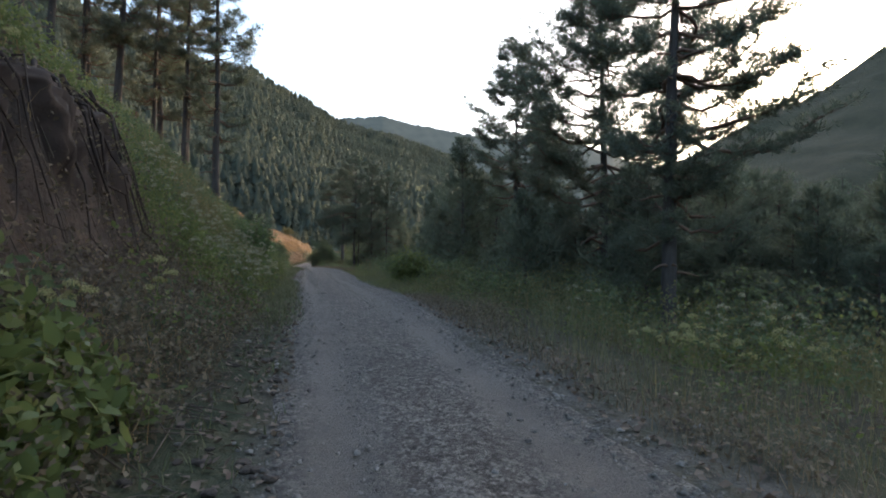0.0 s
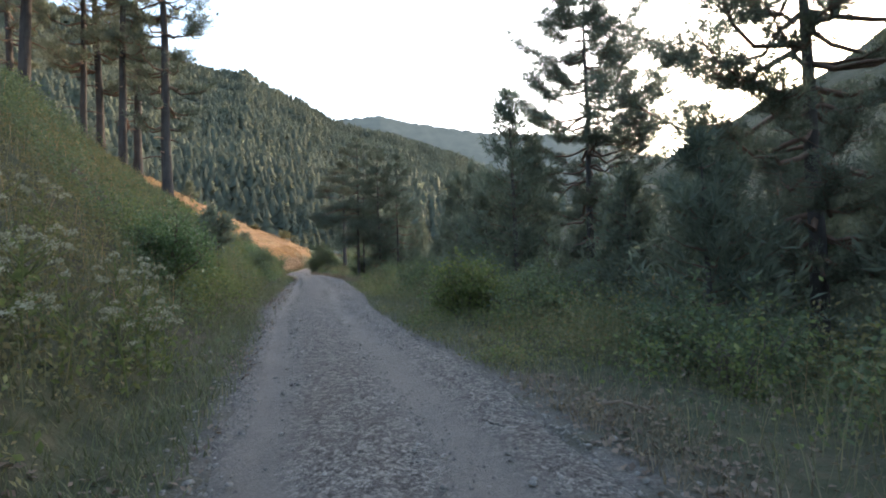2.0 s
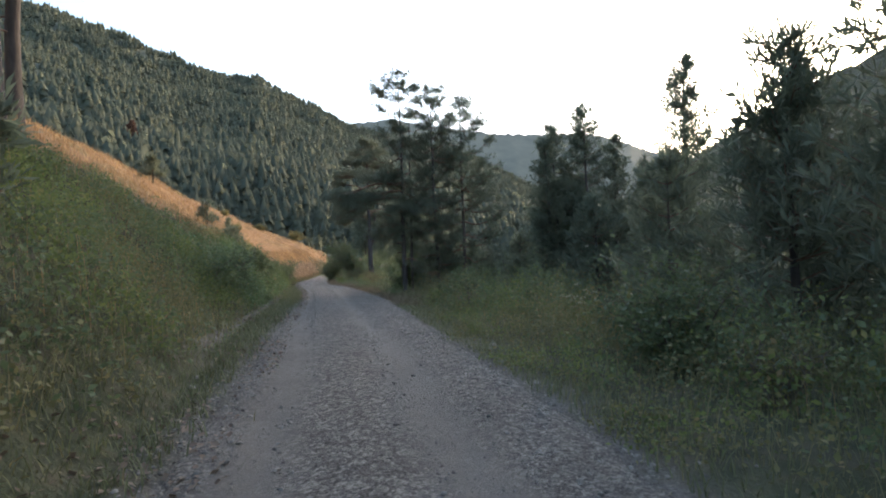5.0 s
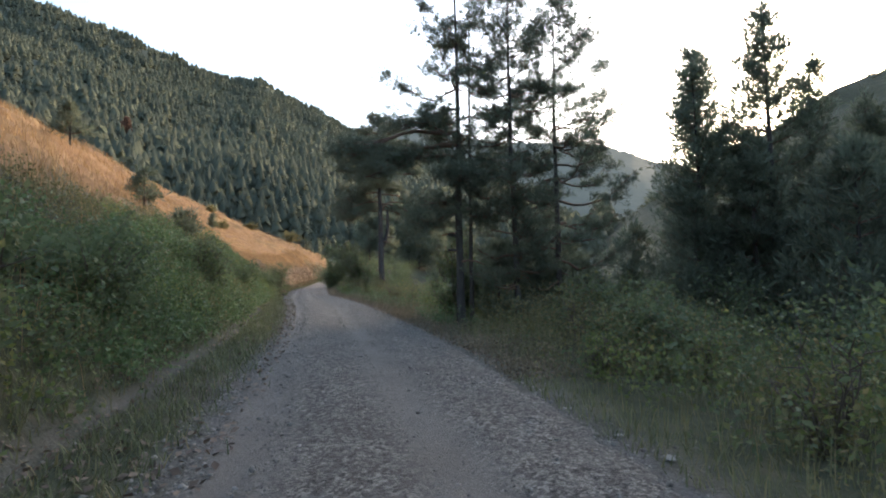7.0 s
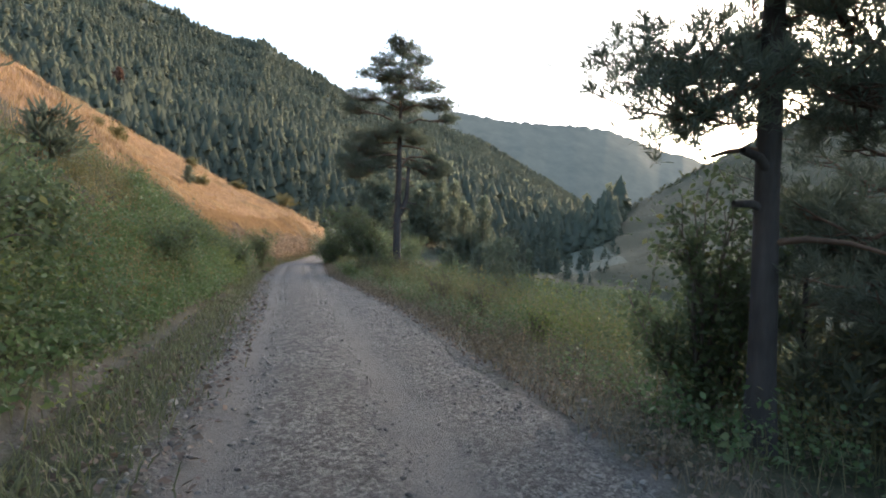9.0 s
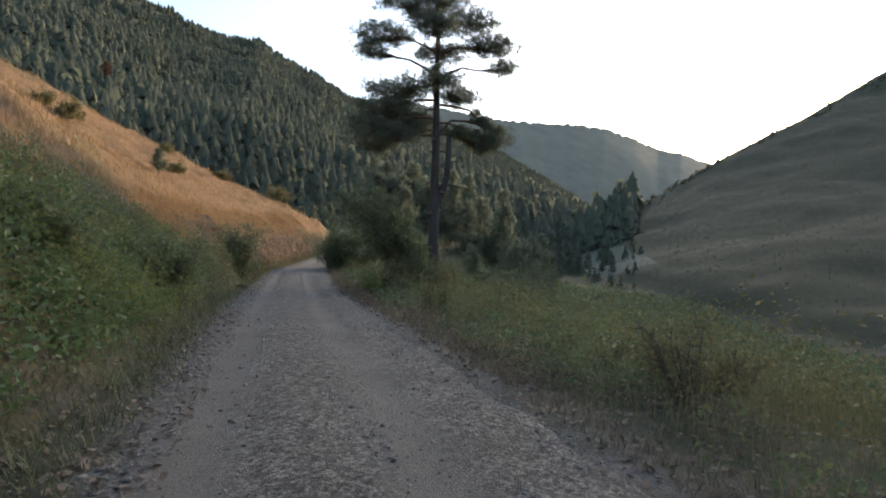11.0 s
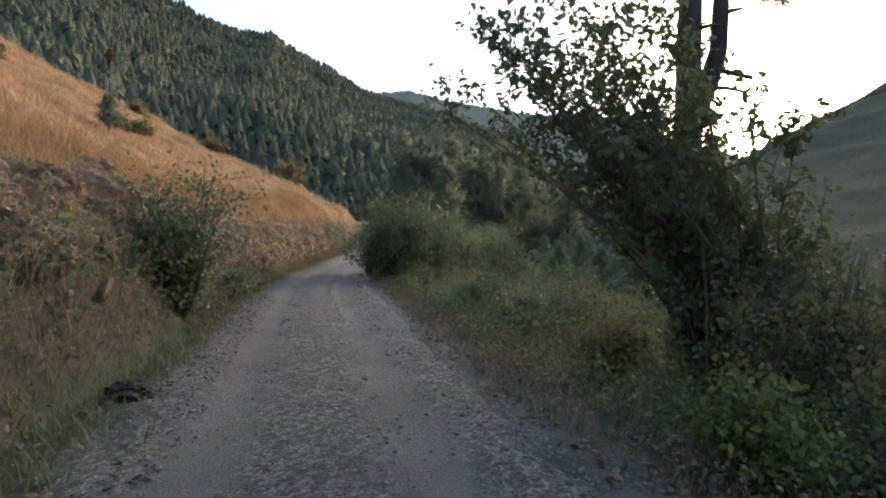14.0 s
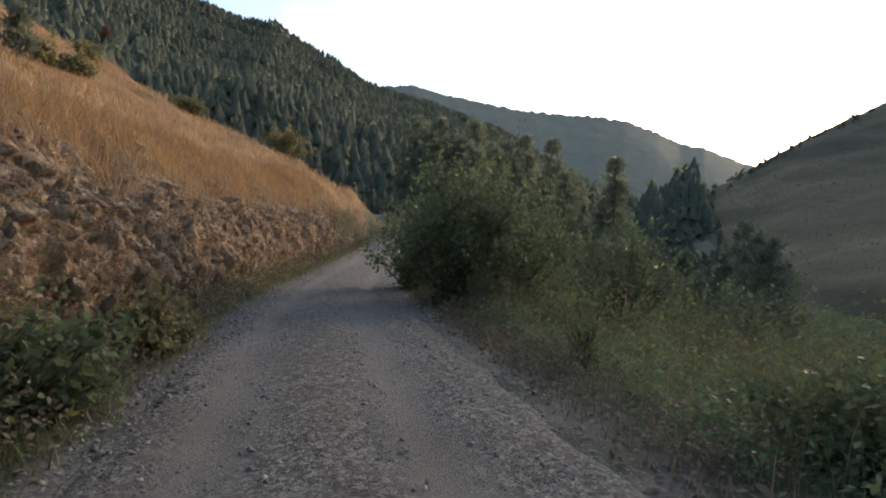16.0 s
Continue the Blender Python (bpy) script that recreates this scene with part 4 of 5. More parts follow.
shrub(-3.3, 84.6, 2.5, 1.25, 220, size=0.05, count=4800, stems=24, bare=0.1, upright=0.4, oval=True, label="upright twiggy bush at the foot of the rock bank")
shrub(-3.35, 88.6, 0.85, 0.6, 226, "leaf", 0.045, 2600, bare=0.03, oval=True, label="low green bush at the foot of the rock bank")
shrub(-3.2, 91.0, 0.7, 0.6, 227, "dull", 0.045, 2200, bare=0.03, oval=True, label="low olive bush at the foot of the rock bank")
shrub(3.8, 21.7, 1.5, 0.9, 222, "herb", 0.05, 4000, label="yellowing green shrub on the verge")
shrub(5.2, 22.6, 1.6, 1.2, 223, "leaf", 0.05, 4000)
shrub(-2.1, 21.8, 1.5, 1.0, 224, "nettle", 0.042, 5200, label="fresh green leafy bush on the grassy bank")
for i, (x, y, h, r) in enumerate([(4.2, 53.8, 2.7, 0.75), (6.0, 48.5, 1.4, 1.3), (5.2, 45, 1.2, 1.2), (6.8, 42, 1.5, 1.4), (5.1, 33, 1.4, 1.3),
                                  (6.2, 27, 1.5, 1.4), (7.0, 24, 1.8, 1.5), (5.9, 16.5, 1.4, 1.2), (7.2, 13, 1.6, 1.4), (9, 40, 2.2, 1.6), (8.2, 8.5, 1.8, 1.5),
                                  (8.5, 44, 2.0, 1.6), (9, 49, 2.4, 1.6), (8.6, 20, 2.2, 1.6), (10.5, 28, 2.6, 1.8), (10, 12, 2.2, 1.7),
                                  (-2.9, 53.5, 1.5, 1.0), (-3.4, 56, 1.0, 1.0), (-3.2, 62.0, 0.9, 1.0), (-3.6, 67, 0.9, 1.0), (-3.2, 71, 1.0, 1.0), (-2.8, 46, 1.1, 1.1), (-2.6, 42, 1.0, 1.0)]):
    shrub(x, y, h, r, 240 + i, "leaf", 0.048, 5600, bare=0.05)
for i, (x, y, h, r) in enumerate([(6.5, 106, 2.6, 1.9), (9.5, 112, 3.0, 2.2), (7.5, 118, 3.0, 2.2), (12, 120, 3.4, 2.4), (9, 126, 3.2, 2.4), (15, 112, 3.0, 2.4)]):
    shrub(x, y, h, r, 270 + i, 'leaf', 0.1, 4000, bare=0.03, label='tall bush past the bend of the track')
for i, (x, y, h, r) in enumerate([(-4.4, 119.5, 1.3, 1.6), (-9.6, 118.5, 0.8, 1.0), (-19.5, 109, 1.5, 1.3), (-21.8, 110, 1.3, 1.2), (-11.9, 109, 0.9, 1.3), (-14.5, 118, 0.7, 0.8)]):
    shrub(x, y, h, r, 290 + i, "dull", 0.09, 2500, 10, label="low dusty shrub on the golden slope", group="slope shrubs")

# ---- far woods ----
def clump_wood(name, wx, wy, H, W, mat, rng, label, tiers=3, sides=6, flakes=5):
    """Many small conifers: stacked ragged skirts round a point, with loose flakes of foliage between them."""
    n = len(wx)
    wz = land(wx, wy)
    vs, fs, base = [], [], 0
    ang = np.arange(sides) / sides * 2 * np.pi
    for k in range(tiers):
        lo, hi = 0.04 + 0.26 * k, min(1.0, 0.55 + 0.24 * k)
        a = ang[None] + rng.uniform(0, 6.28, (n, 1)) + rng.normal(size=(n, sides)) * 0.15
        r = W[:, None] * (1.0 - 0.24 * k - 0.08) * rng.uniform(0.6, 1.25, (n, sides))
        ring = np.stack([wx[:, None] + np.cos(a) * r, wy[:, None] + np.sin(a) * r, wz[:, None] + H[:, None] * (lo + rng.normal(size=(n, sides)) * 0.06)], -1)
        top = np.stack([wx + rng.normal(size=n) * W * 0.08, wy + rng.normal(size=n) * W * 0.08, wz + H * hi], -1)[:, None]
        vs.append(np.concatenate([ring, top], 1).reshape(-1, 3))
        q = np.arange(sides)
        fs.append((base + np.arange(n)[:, None, None] * (sides + 1) + np.stack([q, (q + 1) % sides, 0 * q + sides], -1)[None]).reshape(-1, 3))
        base += n * (sides + 1)
    q = (np.arange(flakes) + rng.uniform(0, 1, (n, flakes))) / flakes
    a = rng.uniform(0, 2 * np.pi, (n, flakes))
    r = W[:, None] * (1.05 - q) * rng.uniform(0.7, 1.1, (n, flakes))
    p = np.stack([wx[:, None] + np.cos(a) * r, wy[:, None] + np.sin(a) * r, wz[:, None] + H[:, None] * (0.08 + 0.85 * q)], -1).reshape(-1, 3)
    v, f = leaves(p, np.repeat(W, flakes) * 0.42, rng, 0.3, 1.3)
    vs.append(v)
    fs.append(f + base)
    return tagged(mesh_object(name, np.concatenate(vs), np.concatenate(fs), MAT[mat]), label, "forest", kind="stuff")


def polar(az, r):
    return r * np.sin(np.radians(az)), 60 + r * np.cos(np.radians(az))


rng = np.random.default_rng(5)
N = 21000
az = rng.uniform(-40, 31, N)
rim = 940 / np.cos(np.radians(az))
r = rim * np.sqrt(rng.uniform(0.012, 1.0, N))
r[:420] = rim[:420] * rng.uniform(0.985, 1.0, 420)
r[420:2600] = rng.uniform(160, 330, 2180)
wx, wy = polar(az, r)
ok = (r > 150) & ((wy > 165) | (wx > 8))
wx, wy, r = wx[ok], wy[ok], r[ok]
H = rng.uniform(5, 13, len(wx)) * np.interp(r, (150, 220, 380, 520), (0.85, 1.3, 1.3, 1.0))
wx, wy = wx + rng.normal(size=len(wx)), wy + rng.normal(size=len(wx))
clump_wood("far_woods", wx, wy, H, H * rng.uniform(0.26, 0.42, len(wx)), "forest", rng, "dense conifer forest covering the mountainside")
# trees that close the valley floor past the bend and along the stream
az = rng.uniform(-4, 32, 900)
r = rng.uniform(85, 330, 900)
wx, wy = polar(az, r)
ok = (wx > road_x(np.clip(wy, -30, 200)) + 9) | (wy > 175)
wx, wy = wx[ok], wy[ok]
H = rng.uniform(4, 8, len(wx)) * np.clip(r[ok] / 170, 0.55, 1.2) * np.clip((34 - az[ok]) / 9, 0.45, 1.0)
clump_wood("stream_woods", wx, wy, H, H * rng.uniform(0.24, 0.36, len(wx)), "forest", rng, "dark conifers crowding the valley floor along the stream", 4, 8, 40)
# tufted grass and heath over the facing hill
az = rng.uniform(19, 66, 36000)
r = 200 / np.cos(np.radians(az)) * np.sqrt(rng.uniform(0.06, 1.02, len(az)))
wx, wy = polar(az, r)
ok = wx > 26
v, f = blades(np.stack([wx[ok], wy[ok], land(wx[ok], wy[ok]) - 0.02], 1), 0.16 * rng.uniform(0.4, 1.6, int(ok.sum())), 0.05, rng, 2.6)
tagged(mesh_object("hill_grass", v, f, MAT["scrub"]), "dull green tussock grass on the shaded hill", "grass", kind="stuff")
# small bushes along the facing hill's crest
az = rng.uniform(27, 62, 260)
r = 200 / np.cos(np.radians(az)) * rng.uniform(0.93, 1.0, 260)
wx, wy = polar(az, r)
H = rng.uniform(0.4, 1.6, len(wx))
clump_wood("crest_scrub", wx, wy, H, H * rng.uniform(0.5, 0.9, len(wx)), "scrub", rng, "small bushes along the crest of the shaded hill", 2, 6, 8)
# conifers along the stream and the foot of the facing hill
rng = np.random.default_rng(8)
stock = [young_pine(16 + 2 * i, 104 + 3 * i, 5.0 + 0.6 * i, 1.7, 180 + i, label="dark young pine on the valley floor", full=0.35) for i in range(4)]
for i in range(150):
    x, y = polar(rng.uniform(8, 24), rng.uniform(48, 135))
    if x - float(road_x(min(y, 200))) < 13 or float(value_noise(np.array(x / 14), np.array(y / 14), 41)) < -0.35:
        continue
    copy_thing(stock[i % 4], pose(x, y, float(land(x, y)) - 0.1, 0, 0, rng.uniform(0, 360)) @ Matrix.Scale(float(rng.uniform(0.6, 1.1)) * min(1.0, 0.5 + (24 - math.degrees(math.atan2(x, y - 60))) * 0.05), 4))
for x, y, grow in ((10.6, 22.5, 1.0), (13.4, 27.5, 1.2), (12.2, 25.0, 0.9)):
    copy_thing(stock[1], pose(x, y, float(land(x, y)) - 0.1, 0, 0, 40 * x) @ Matrix.Scale(grow, 4))
# the tall stand of pines where the valley closes past the bend
rng = np.random.default_rng(9)
for i in range(46):
    x, y = float(rng.uniform(1, 27)), float(rng.uniform(131, 166))
    if x < float(road_x(y)) - 7:
        x += 8
    grow = float(rng.uniform(1.35, 2.1))
    copy_thing(stock[i % 4], pose(x, y, float(land(x, y)) - 0.2, 0, 0, rng.uniform(0, 360)) @ Matrix.Diagonal((grow, grow, grow, 1)))
# the dark thicket beside the start
rng = np.random.default_rng(12)
thick = [young_pine(15 + 2.5 * i, 18 + 3 * i, 5.0 + 0.6 * i, 1.8, 186 + i, label="dark bushy pine in the thicket below the track", full=1.5) for i in range(4)]
placed = 0
while placed < 50:
    x, y = float(rng.uniform(8.5, 30)), float(rng.uniform(7, 38))
    if x < 1.25 * (y - 15) + 2.5 or math.hypot(x - 7.6, y - 10.8) < 1.8:
        continue
    tall = (0.14 * math.hypot(x, y) + 0.9 - float(land(x, y))) * float(rng.uniform(0.7, 1.1))
    k = placed % 4
    grow = tall / (5.0 + 0.6 * k)
    copy_thing(thick[k], pose(x, y, float(land(x, y)) - 0.1, 0, 0, rng.uniform(0, 360)) @ Matrix.Diagonal((grow * 0.5 + 0.5, grow * 0.5 + 0.5, grow, 1)))
    placed += 1
rng = np.random.default_rng(6)
for x, y, h in ((-90.8, 327, 15), (-94, 331, 12), (-85.5, 326, 11)):
    dead = tagged(new("rust_pine"), "dying pine with rust-red needles in the forest", "tree", group="dying pines")
    dead.location = (x, y, float(land(x, y)))
    v, f = tubes([(np.array([(0, 0, 0), (0.1, 0, h * 0.5), (0, 0, h * 0.97)]), np.array([0.25, 0.15, 0.04]))], 6)
    mesh_object("trunk", v, f, MAT["bark"], dead)
    hh = rng.uniform(0.15, 1.0, 260)
    aa = rng.uniform(0, 2 * np.pi, 260)
    rr2 = (1 - hh) ** 0.8 * h * 0.26 * np.sqrt(rng.uniform(0.2, 1, 260)) + 0.1
    v, f = tuft_cloud(np.stack([np.cos(aa) * rr2, np.sin(aa) * rr2, hh * h], 1), np.stack([np.cos(aa), np.sin(aa), 0 * aa + 0.6], 1), 1.3, rng, 6, 0.8, 0.3)
    tagged(mesh_object("crown", v, f, MAT["rust"], dead), kind="stuff")


# ---- ground cover ----
def scatter(n, x0, x1, y0, y1, rng):
    y = rng.uniform(y0, y1, n)
    s = rng.uniform(x0, x1, n)
    return road_x(y) + s, y, s


def cover(name, x, y, kind, h, w, rng, label, lean=0.5):
    v, f = blades(np.stack([x, y, land(x, y)], 1), h, w, rng, lean)
    return tagged(mesh_object(name, v, f, MAT[kind]), label, "grass", kind="stuff")


def herbs(name, x, y, top, size, mat, rng, label, per=20, spread=0.16, oval=False):
    """Leafy plants: leaves round a stem, larger and denser towards the foot."""
    z = land(x, y)
    p = np.repeat(np.stack([x, y, z], 1), per, 0)
    t = np.repeat(top * rng.uniform(0.4, 1.25, len(x)), per)
    q = rng.uniform(0.05, 1.0, len(p))
    w = spread * (1.15 - 0.6 * q)
    p = p + np.stack([rng.normal(size=len(p)) * w, rng.normal(size=len(p)) * w, t * q], 1)
    v, f = leaves(p, size, rng, 0.8, 1.7, oval)
    return tagged(mesh_object(name, v, f, MAT[mat]), label, "weeds", kind="stuff")


rng = np.random.default_rng(11)
# short grass on the shoulder and the bank
x, y, s = scatter(90000, -3.6, -1.15, -3, 116, rng)
keep = (rng.uniform(size=len(x)) < np.clip((-s - edge_left(y) + 0.06) * 2.6, 0.02, 1) * np.where((np.abs(s + 2.57) < 0.14) & (y > 36) & (y < 62), 0.1, 1.0)) & ((y < 84) | (s > -2.7)) & ((y > 9) | (rng.uniform(size=len(x)) < 0.12))
cover("verge_grass", x[keep], y[keep], "lawn", 0.12, 0.006, rng, "short trampled grass along the foot of the bank", 1.3)
x, y, s = scatter(30000, -9.5, -2.5, -3, 86, rng)
up = -s - bank_foot(y)
keep = (up < weed_line(y)) & (up > -0.1) & ~((y > 2.5) & (y < 9.5) & (up > 0.4) & (up < 2.05))
keep &= (y < 42) | (y > 68) | (up > 1.9) | (rng.uniform(size=len(x)) < 0.3)
x, y = x[keep], y[keep]
cover("bank_grass", x, y, "grass", 0.5, 0.006, rng, "tall seeding grass among weeds on the bank", 0.7)
x, y, s = scatter(76000, 1.15, 10, -3, 112, rng)
beside = s - edge_right(y)
keep = rng.uniform(size=len(x)) < np.clip(beside * 1.1, 0.03, 1) * np.where((y > 50) | (y < 15), np.clip(beside - 0.5, 0.12, 0.7), 1.0)
h = np.clip(0.06 + beside * 0.3, 0.05, 0.85) * (0.8 + 0.55 * value_noise(x * 0.7, y * 0.7, 64))
cover("valley_grass", x[keep], y[keep], "grass", h[keep], 0.004, rng, "tall mixed grass on the valley side of the track", 0.7)
# dry grass over the spur
x, y, s = scatter(95000, -40, -2.6, 32, 121.5, rng)
lone = value_noise(x * 0.2, y * 0.2, 21)
up = -s - bank_foot(y)
keep = (up > weed_line(y) + 0.6 * lone) & ((up > 1.3 + 0.5 * lone + np.interp(y, (84, 94), (0.7, 0.0))) | (y > 108) | (y < 82) | (rng.uniform(size=len(x)) < 0.22))
cover("dry_grass", x[keep], y[keep], "straw", 0.3, 0.012, rng, "sunlit golden dry grass on the open slope", 0.9)
# weeds on the bank, in patches of several kinds
x, y, s = scatter(15500, -8.5, -2.1, -2, 88, rng)
foot = -s - bank_foot(y) + 0.05
slip = (y > 2.5) & (y < 9.5) & (foot > 0.3) & (foot < 2.1)
keep = (rng.uniform(size=len(x)) < np.where(slip, np.where(foot < 0.9, 0.12, 0.02), np.clip(foot * 1.4, 0.03, 1))) & (foot < weed_line(y) - 0.2 + rng.uniform(-0.4, 0.5, len(x)))
x, y = x[keep], y[keep]
tall = np.clip(1.0 - 0.2 * (foot[keep] - 1.5) * (y > 29), 0.4, 1.0)
kind = value_noise(x * 0.45, y * 0.45, 31) + rng.uniform(-0.25, 0.25, len(x)) - 0.15 * (y > 25)
k = kind > 0.12
herbs("nettle_bank", x[k], y[k], 0.75 * tall[k], 0.036, "herb", rng, "bright green nettles and herbs on the bank", 34)
k = (kind <= 0.12) & (kind > -0.32)
herbs("bramble_bank", x[k], y[k], 0.7 * tall[k], 0.039, "leaf", rng, "dark green brambles and leafy weeds on the bank", 34)
k = kind <= -0.32
herbs("dull_bank", x[k], y[k], 0.6 * tall[k], 0.033, "dull", rng, "dull olive and brown weeds on the bank", 24)
x, y, s = scatter(3400, -6.2, -2.4, 43, 72, rng)
up = -s - bank_foot(y)
k = (up > 0.12) & (up < 2.3 + 0.8 * value_noise(x * 0.5, y * 0.5, 35)) & (rng.uniform(size=len(x)) < np.interp(y, (43, 47, 64, 72), (0.2, 1, 1, 0.2)))
herbs("nettle_patch", x[k], y[k], np.clip(0.3 + 0.3 * up[k], 0.3, 0.75), 0.042, "nettle", rng, "fresh green nettles thick on the lower bank", 40)
x, y, s = scatter(170, -5.4, -2.8, 40, 70, rng)
v, f = leaves(np.repeat(np.stack([x, y, land(x, y) + rng.uniform(0.5, 0.85, len(x))], 1), 5, 0) + rng.normal(size=(5 * len(x), 3)) * 0.012, 0.022, rng, 2.0, 1.1)
tagged(mesh_object("daisy_heads", v, f, MAT["umbel"]), "small pale flower heads among the nettles", "flowers", kind="stuff")
# tall single weeds that stand out of the verge
rng2 = np.random.default_rng(77)
for i in range(26):
    y = float(rng2.uniform(58, 104)) if i < 16 else float(rng2.uniform(14, 50))
    x = float(road_x(y)) + HALF + float(rng2.uniform(1.3, 3.2))
    shrub(x, y, float(rng2.uniform(0.5, 1.0)), float(rng2.uniform(0.25, 0.5)), 700 + i, ("dull", "herb", "dull")[i % 3], 0.03, 800, 12, bare=0.03, upright=0.9, name="weed_clump", category="weed",
          label=("clump of tall olive seeding weeds on the verge", "clump of fresh green weeds on the verge", "clump of tall olive seeding weeds on the verge")[i % 3], group="verge weeds")
# broad-leaved plants by the first bend
x, y = rng.uniform(-2.6, -1.15, 260), rng.uniform(1.9, 4.4, 260)
herbs("burdock_patch", x, y, 0.33, 0.07, "herb", rng, "broad-leaved bright green plants beside the track", 14, 0.14, True)
# weeds at the foot of the rock
x, y, s = scatter(1500, -2.75, -1.85, 85, 118, rng)
herbs("rockfoot_weeds", x, y, 0.4, 0.03, "withered", rng, "low withered brown weeds along the foot of the rock", 20)
x, y, s = scatter(200, -2.7, -2.0, 84, 104, rng)
herbs("rockfoot_herbs", x, y, 0.4, 0.03, "leaf", rng, "dark green weeds along the foot of the rock", 30)
# weeds on the valley side
x, y, s = scatter(18500, 2.0, 11, -2, 108, rng)
keep = (rng.uniform(size=len(x)) < np.clip((s - 2.2 - 0.8 * ((y > 50) | (y < 15))) * 0.9, 0.02, 1))
x, y, s = x[keep], y[keep], s[keep]
kind = value_noise(x * 0.4, y * 0.4, 33) + rng.uniform(-0.3, 0.3, len(x)) - 0.25 * (y > 50)
top = np.clip(0.3 + (s - 2.0) * 0.42, 0.28, 1.15)
for name, k, mat, sz, lab in (("valley_herbs", kind > 0.35, "herb", 0.038, "green herbs and thistles on the valley side"),
                              ("valley_brambles", (kind <= 0.35) & (kind > 0.0), "leaf", 0.04, "dense dark weeds on the valley side"),
                              ("valley_dull", kind <= 0.0, "dull", 0.034, "olive and seeding weeds on the valley side")):
    herbs(name, x[k], y[k], top[k], sz, mat, rng, lab, 17)
# a low carpet of herbs and short grass that creeps up to the edge of the gravel
y = rng.uniform(-2, 108, 9500)
s = edge_right(y) + np.interp(y, (0, 12, 20, 45, 60, 108), (0.5, 0.5, 0.06, 0.1, 0.5, 0.5)) + np.abs(rng.normal(size=len(y))) * 0.75
patchy = value_noise((road_x(y) + s) * 0.9, y * 0.9, 81) + rng.uniform(-0.3, 0.3, len(y)) + 0.3 * (s - edge_right(y)) - 0.35
keep = patchy > -0.1
x, y, s, patchy = (road_x(y) + s)[keep], y[keep], s[keep], patchy[keep]
lush = (patchy > 0.3) & (y > 13) & (y < 44)
dry = ~lush & ((y > 44) | (y < 16))
for name, k, mat, lab in (("verge_herbs", lush, "herb", "low green herbs creeping over the gravel edge"), ("verge_dull", ~lush & ~dry, "dull", "low olive weeds at the gravel edge"), ("verge_dry", dry, "withered", "low withered weeds at the gravel edge")):
    herbs(name, x[k], y[k], np.clip(0.07 + 0.28 * (s[k] - edge_right(y[k])), 0.06, 0.4), 0.024, mat, rng, lab, 11, 0.1)
y = rng.uniform(-2, 110, 20000)
s = edge_right(y) + np.interp(y, (0, 12, 20, 45, 60, 108), (0.3, 0.3, 0.02, 0.05, 0.25, 0.25)) + np.abs(rng.normal(size=len(y))) * 0.6
k = (y < 44) & (y > 16)
cover("verge_blades", (road_x(y) + s)[k], y[k], "lawn", 0.12, 0.005, rng, "short grass along the valley edge of the track", 1.1)
cover("withered_blades", (road_x(y) + s)[~k], y[~k], "withered", 0.12, 0.005, rng, "short withered grass along the valley edge of the track", 1.2)
y = np.concatenate([rng.uniform(44, 108, 7000), rng.uniform(-1, 16, 2000)])
s = edge_right(y) + 0.1 + np.abs(rng.normal(size=len(y))) * 0.7
v, f = leaves(np.stack([road_x(y) + s, y, land(road_x(y) + s, y) + 0.02], 1), 0.045, rng, 2.5, 1.5)
tagged(mesh_object("verge_litter", v, f, MAT["litter"]), "brown litter and dead stalks along the valley verge", "litter", kind="stuff")
y = rng.uniform(52, 104, 1700)
s = edge_right(y) + 0.95 + np.abs(rng.normal(size=len(y))) * 1.2
patchy = value_noise((road_x(y) + s) * 0.8, y * 0.8, 83) + rng.uniform(-0.2, 0.2, len(y))
for name, k, mat, lab in (("verge_nettles", patchy > 0.4, "nettle", "patches of green leafy weeds on the dry verge"), ("verge_brambles", (patchy < 0.4) & (patchy > -0.1), "leaf", "patches of dark leafy weeds on the dry verge")):
    herbs(name, (road_x(y) + s)[k], y[k], np.clip(0.15 + 0.25 * (s[k] - edge_right(y[k])), 0.15, 0.6), 0.036, mat, rng, lab, 24)
# dry seed stalks that stand above the weeds
x, y, s = scatter(5200, 2.2, 9, -2, 108, rng)
keep = rng.uniform(size=len(x)) < np.clip((s - 2.2) * 0.35, 0, 1) * np.clip(0.5 + value_noise(x * 0.6, y * 0.6, 63), 0.05, 1)
x, y, s = x[keep], y[keep], s[keep]
cover("seed_stalks", x, y, "straw", np.clip(0.45 + (s - 2.2) * 0.22, 0.4, 1.25) * rng.uniform(0.5, 1.1, len(x)), 0.003, rng, "thin dry seed stalks above the valley weeds", 0.35)
x, y, s = scatter(1500, -6.5, -2.7, 14, 84, rng)
cover("bank_stalks", x, y, "straw", 0.8, 0.0035, rng, "thin dry seed stalks on the weedy bank", 0.4)
# rank growth further down towards the stream
x, y, s = scatter(6500, 10, 34, 8, 112, rng)
herbs("stream_brush", x, y, 1.0, 0.13, "leaf", rng, "rank dark undergrowth sloping to the stream", 11, 0.4)
x, y, s = scatter(4200, 20, 44, 58, 128, rng)
herbs("foot_brush", x, y, 0.9, 0.17, "leaf", rng, "dark scrub along the foot of the facing hill", 9, 0.45)
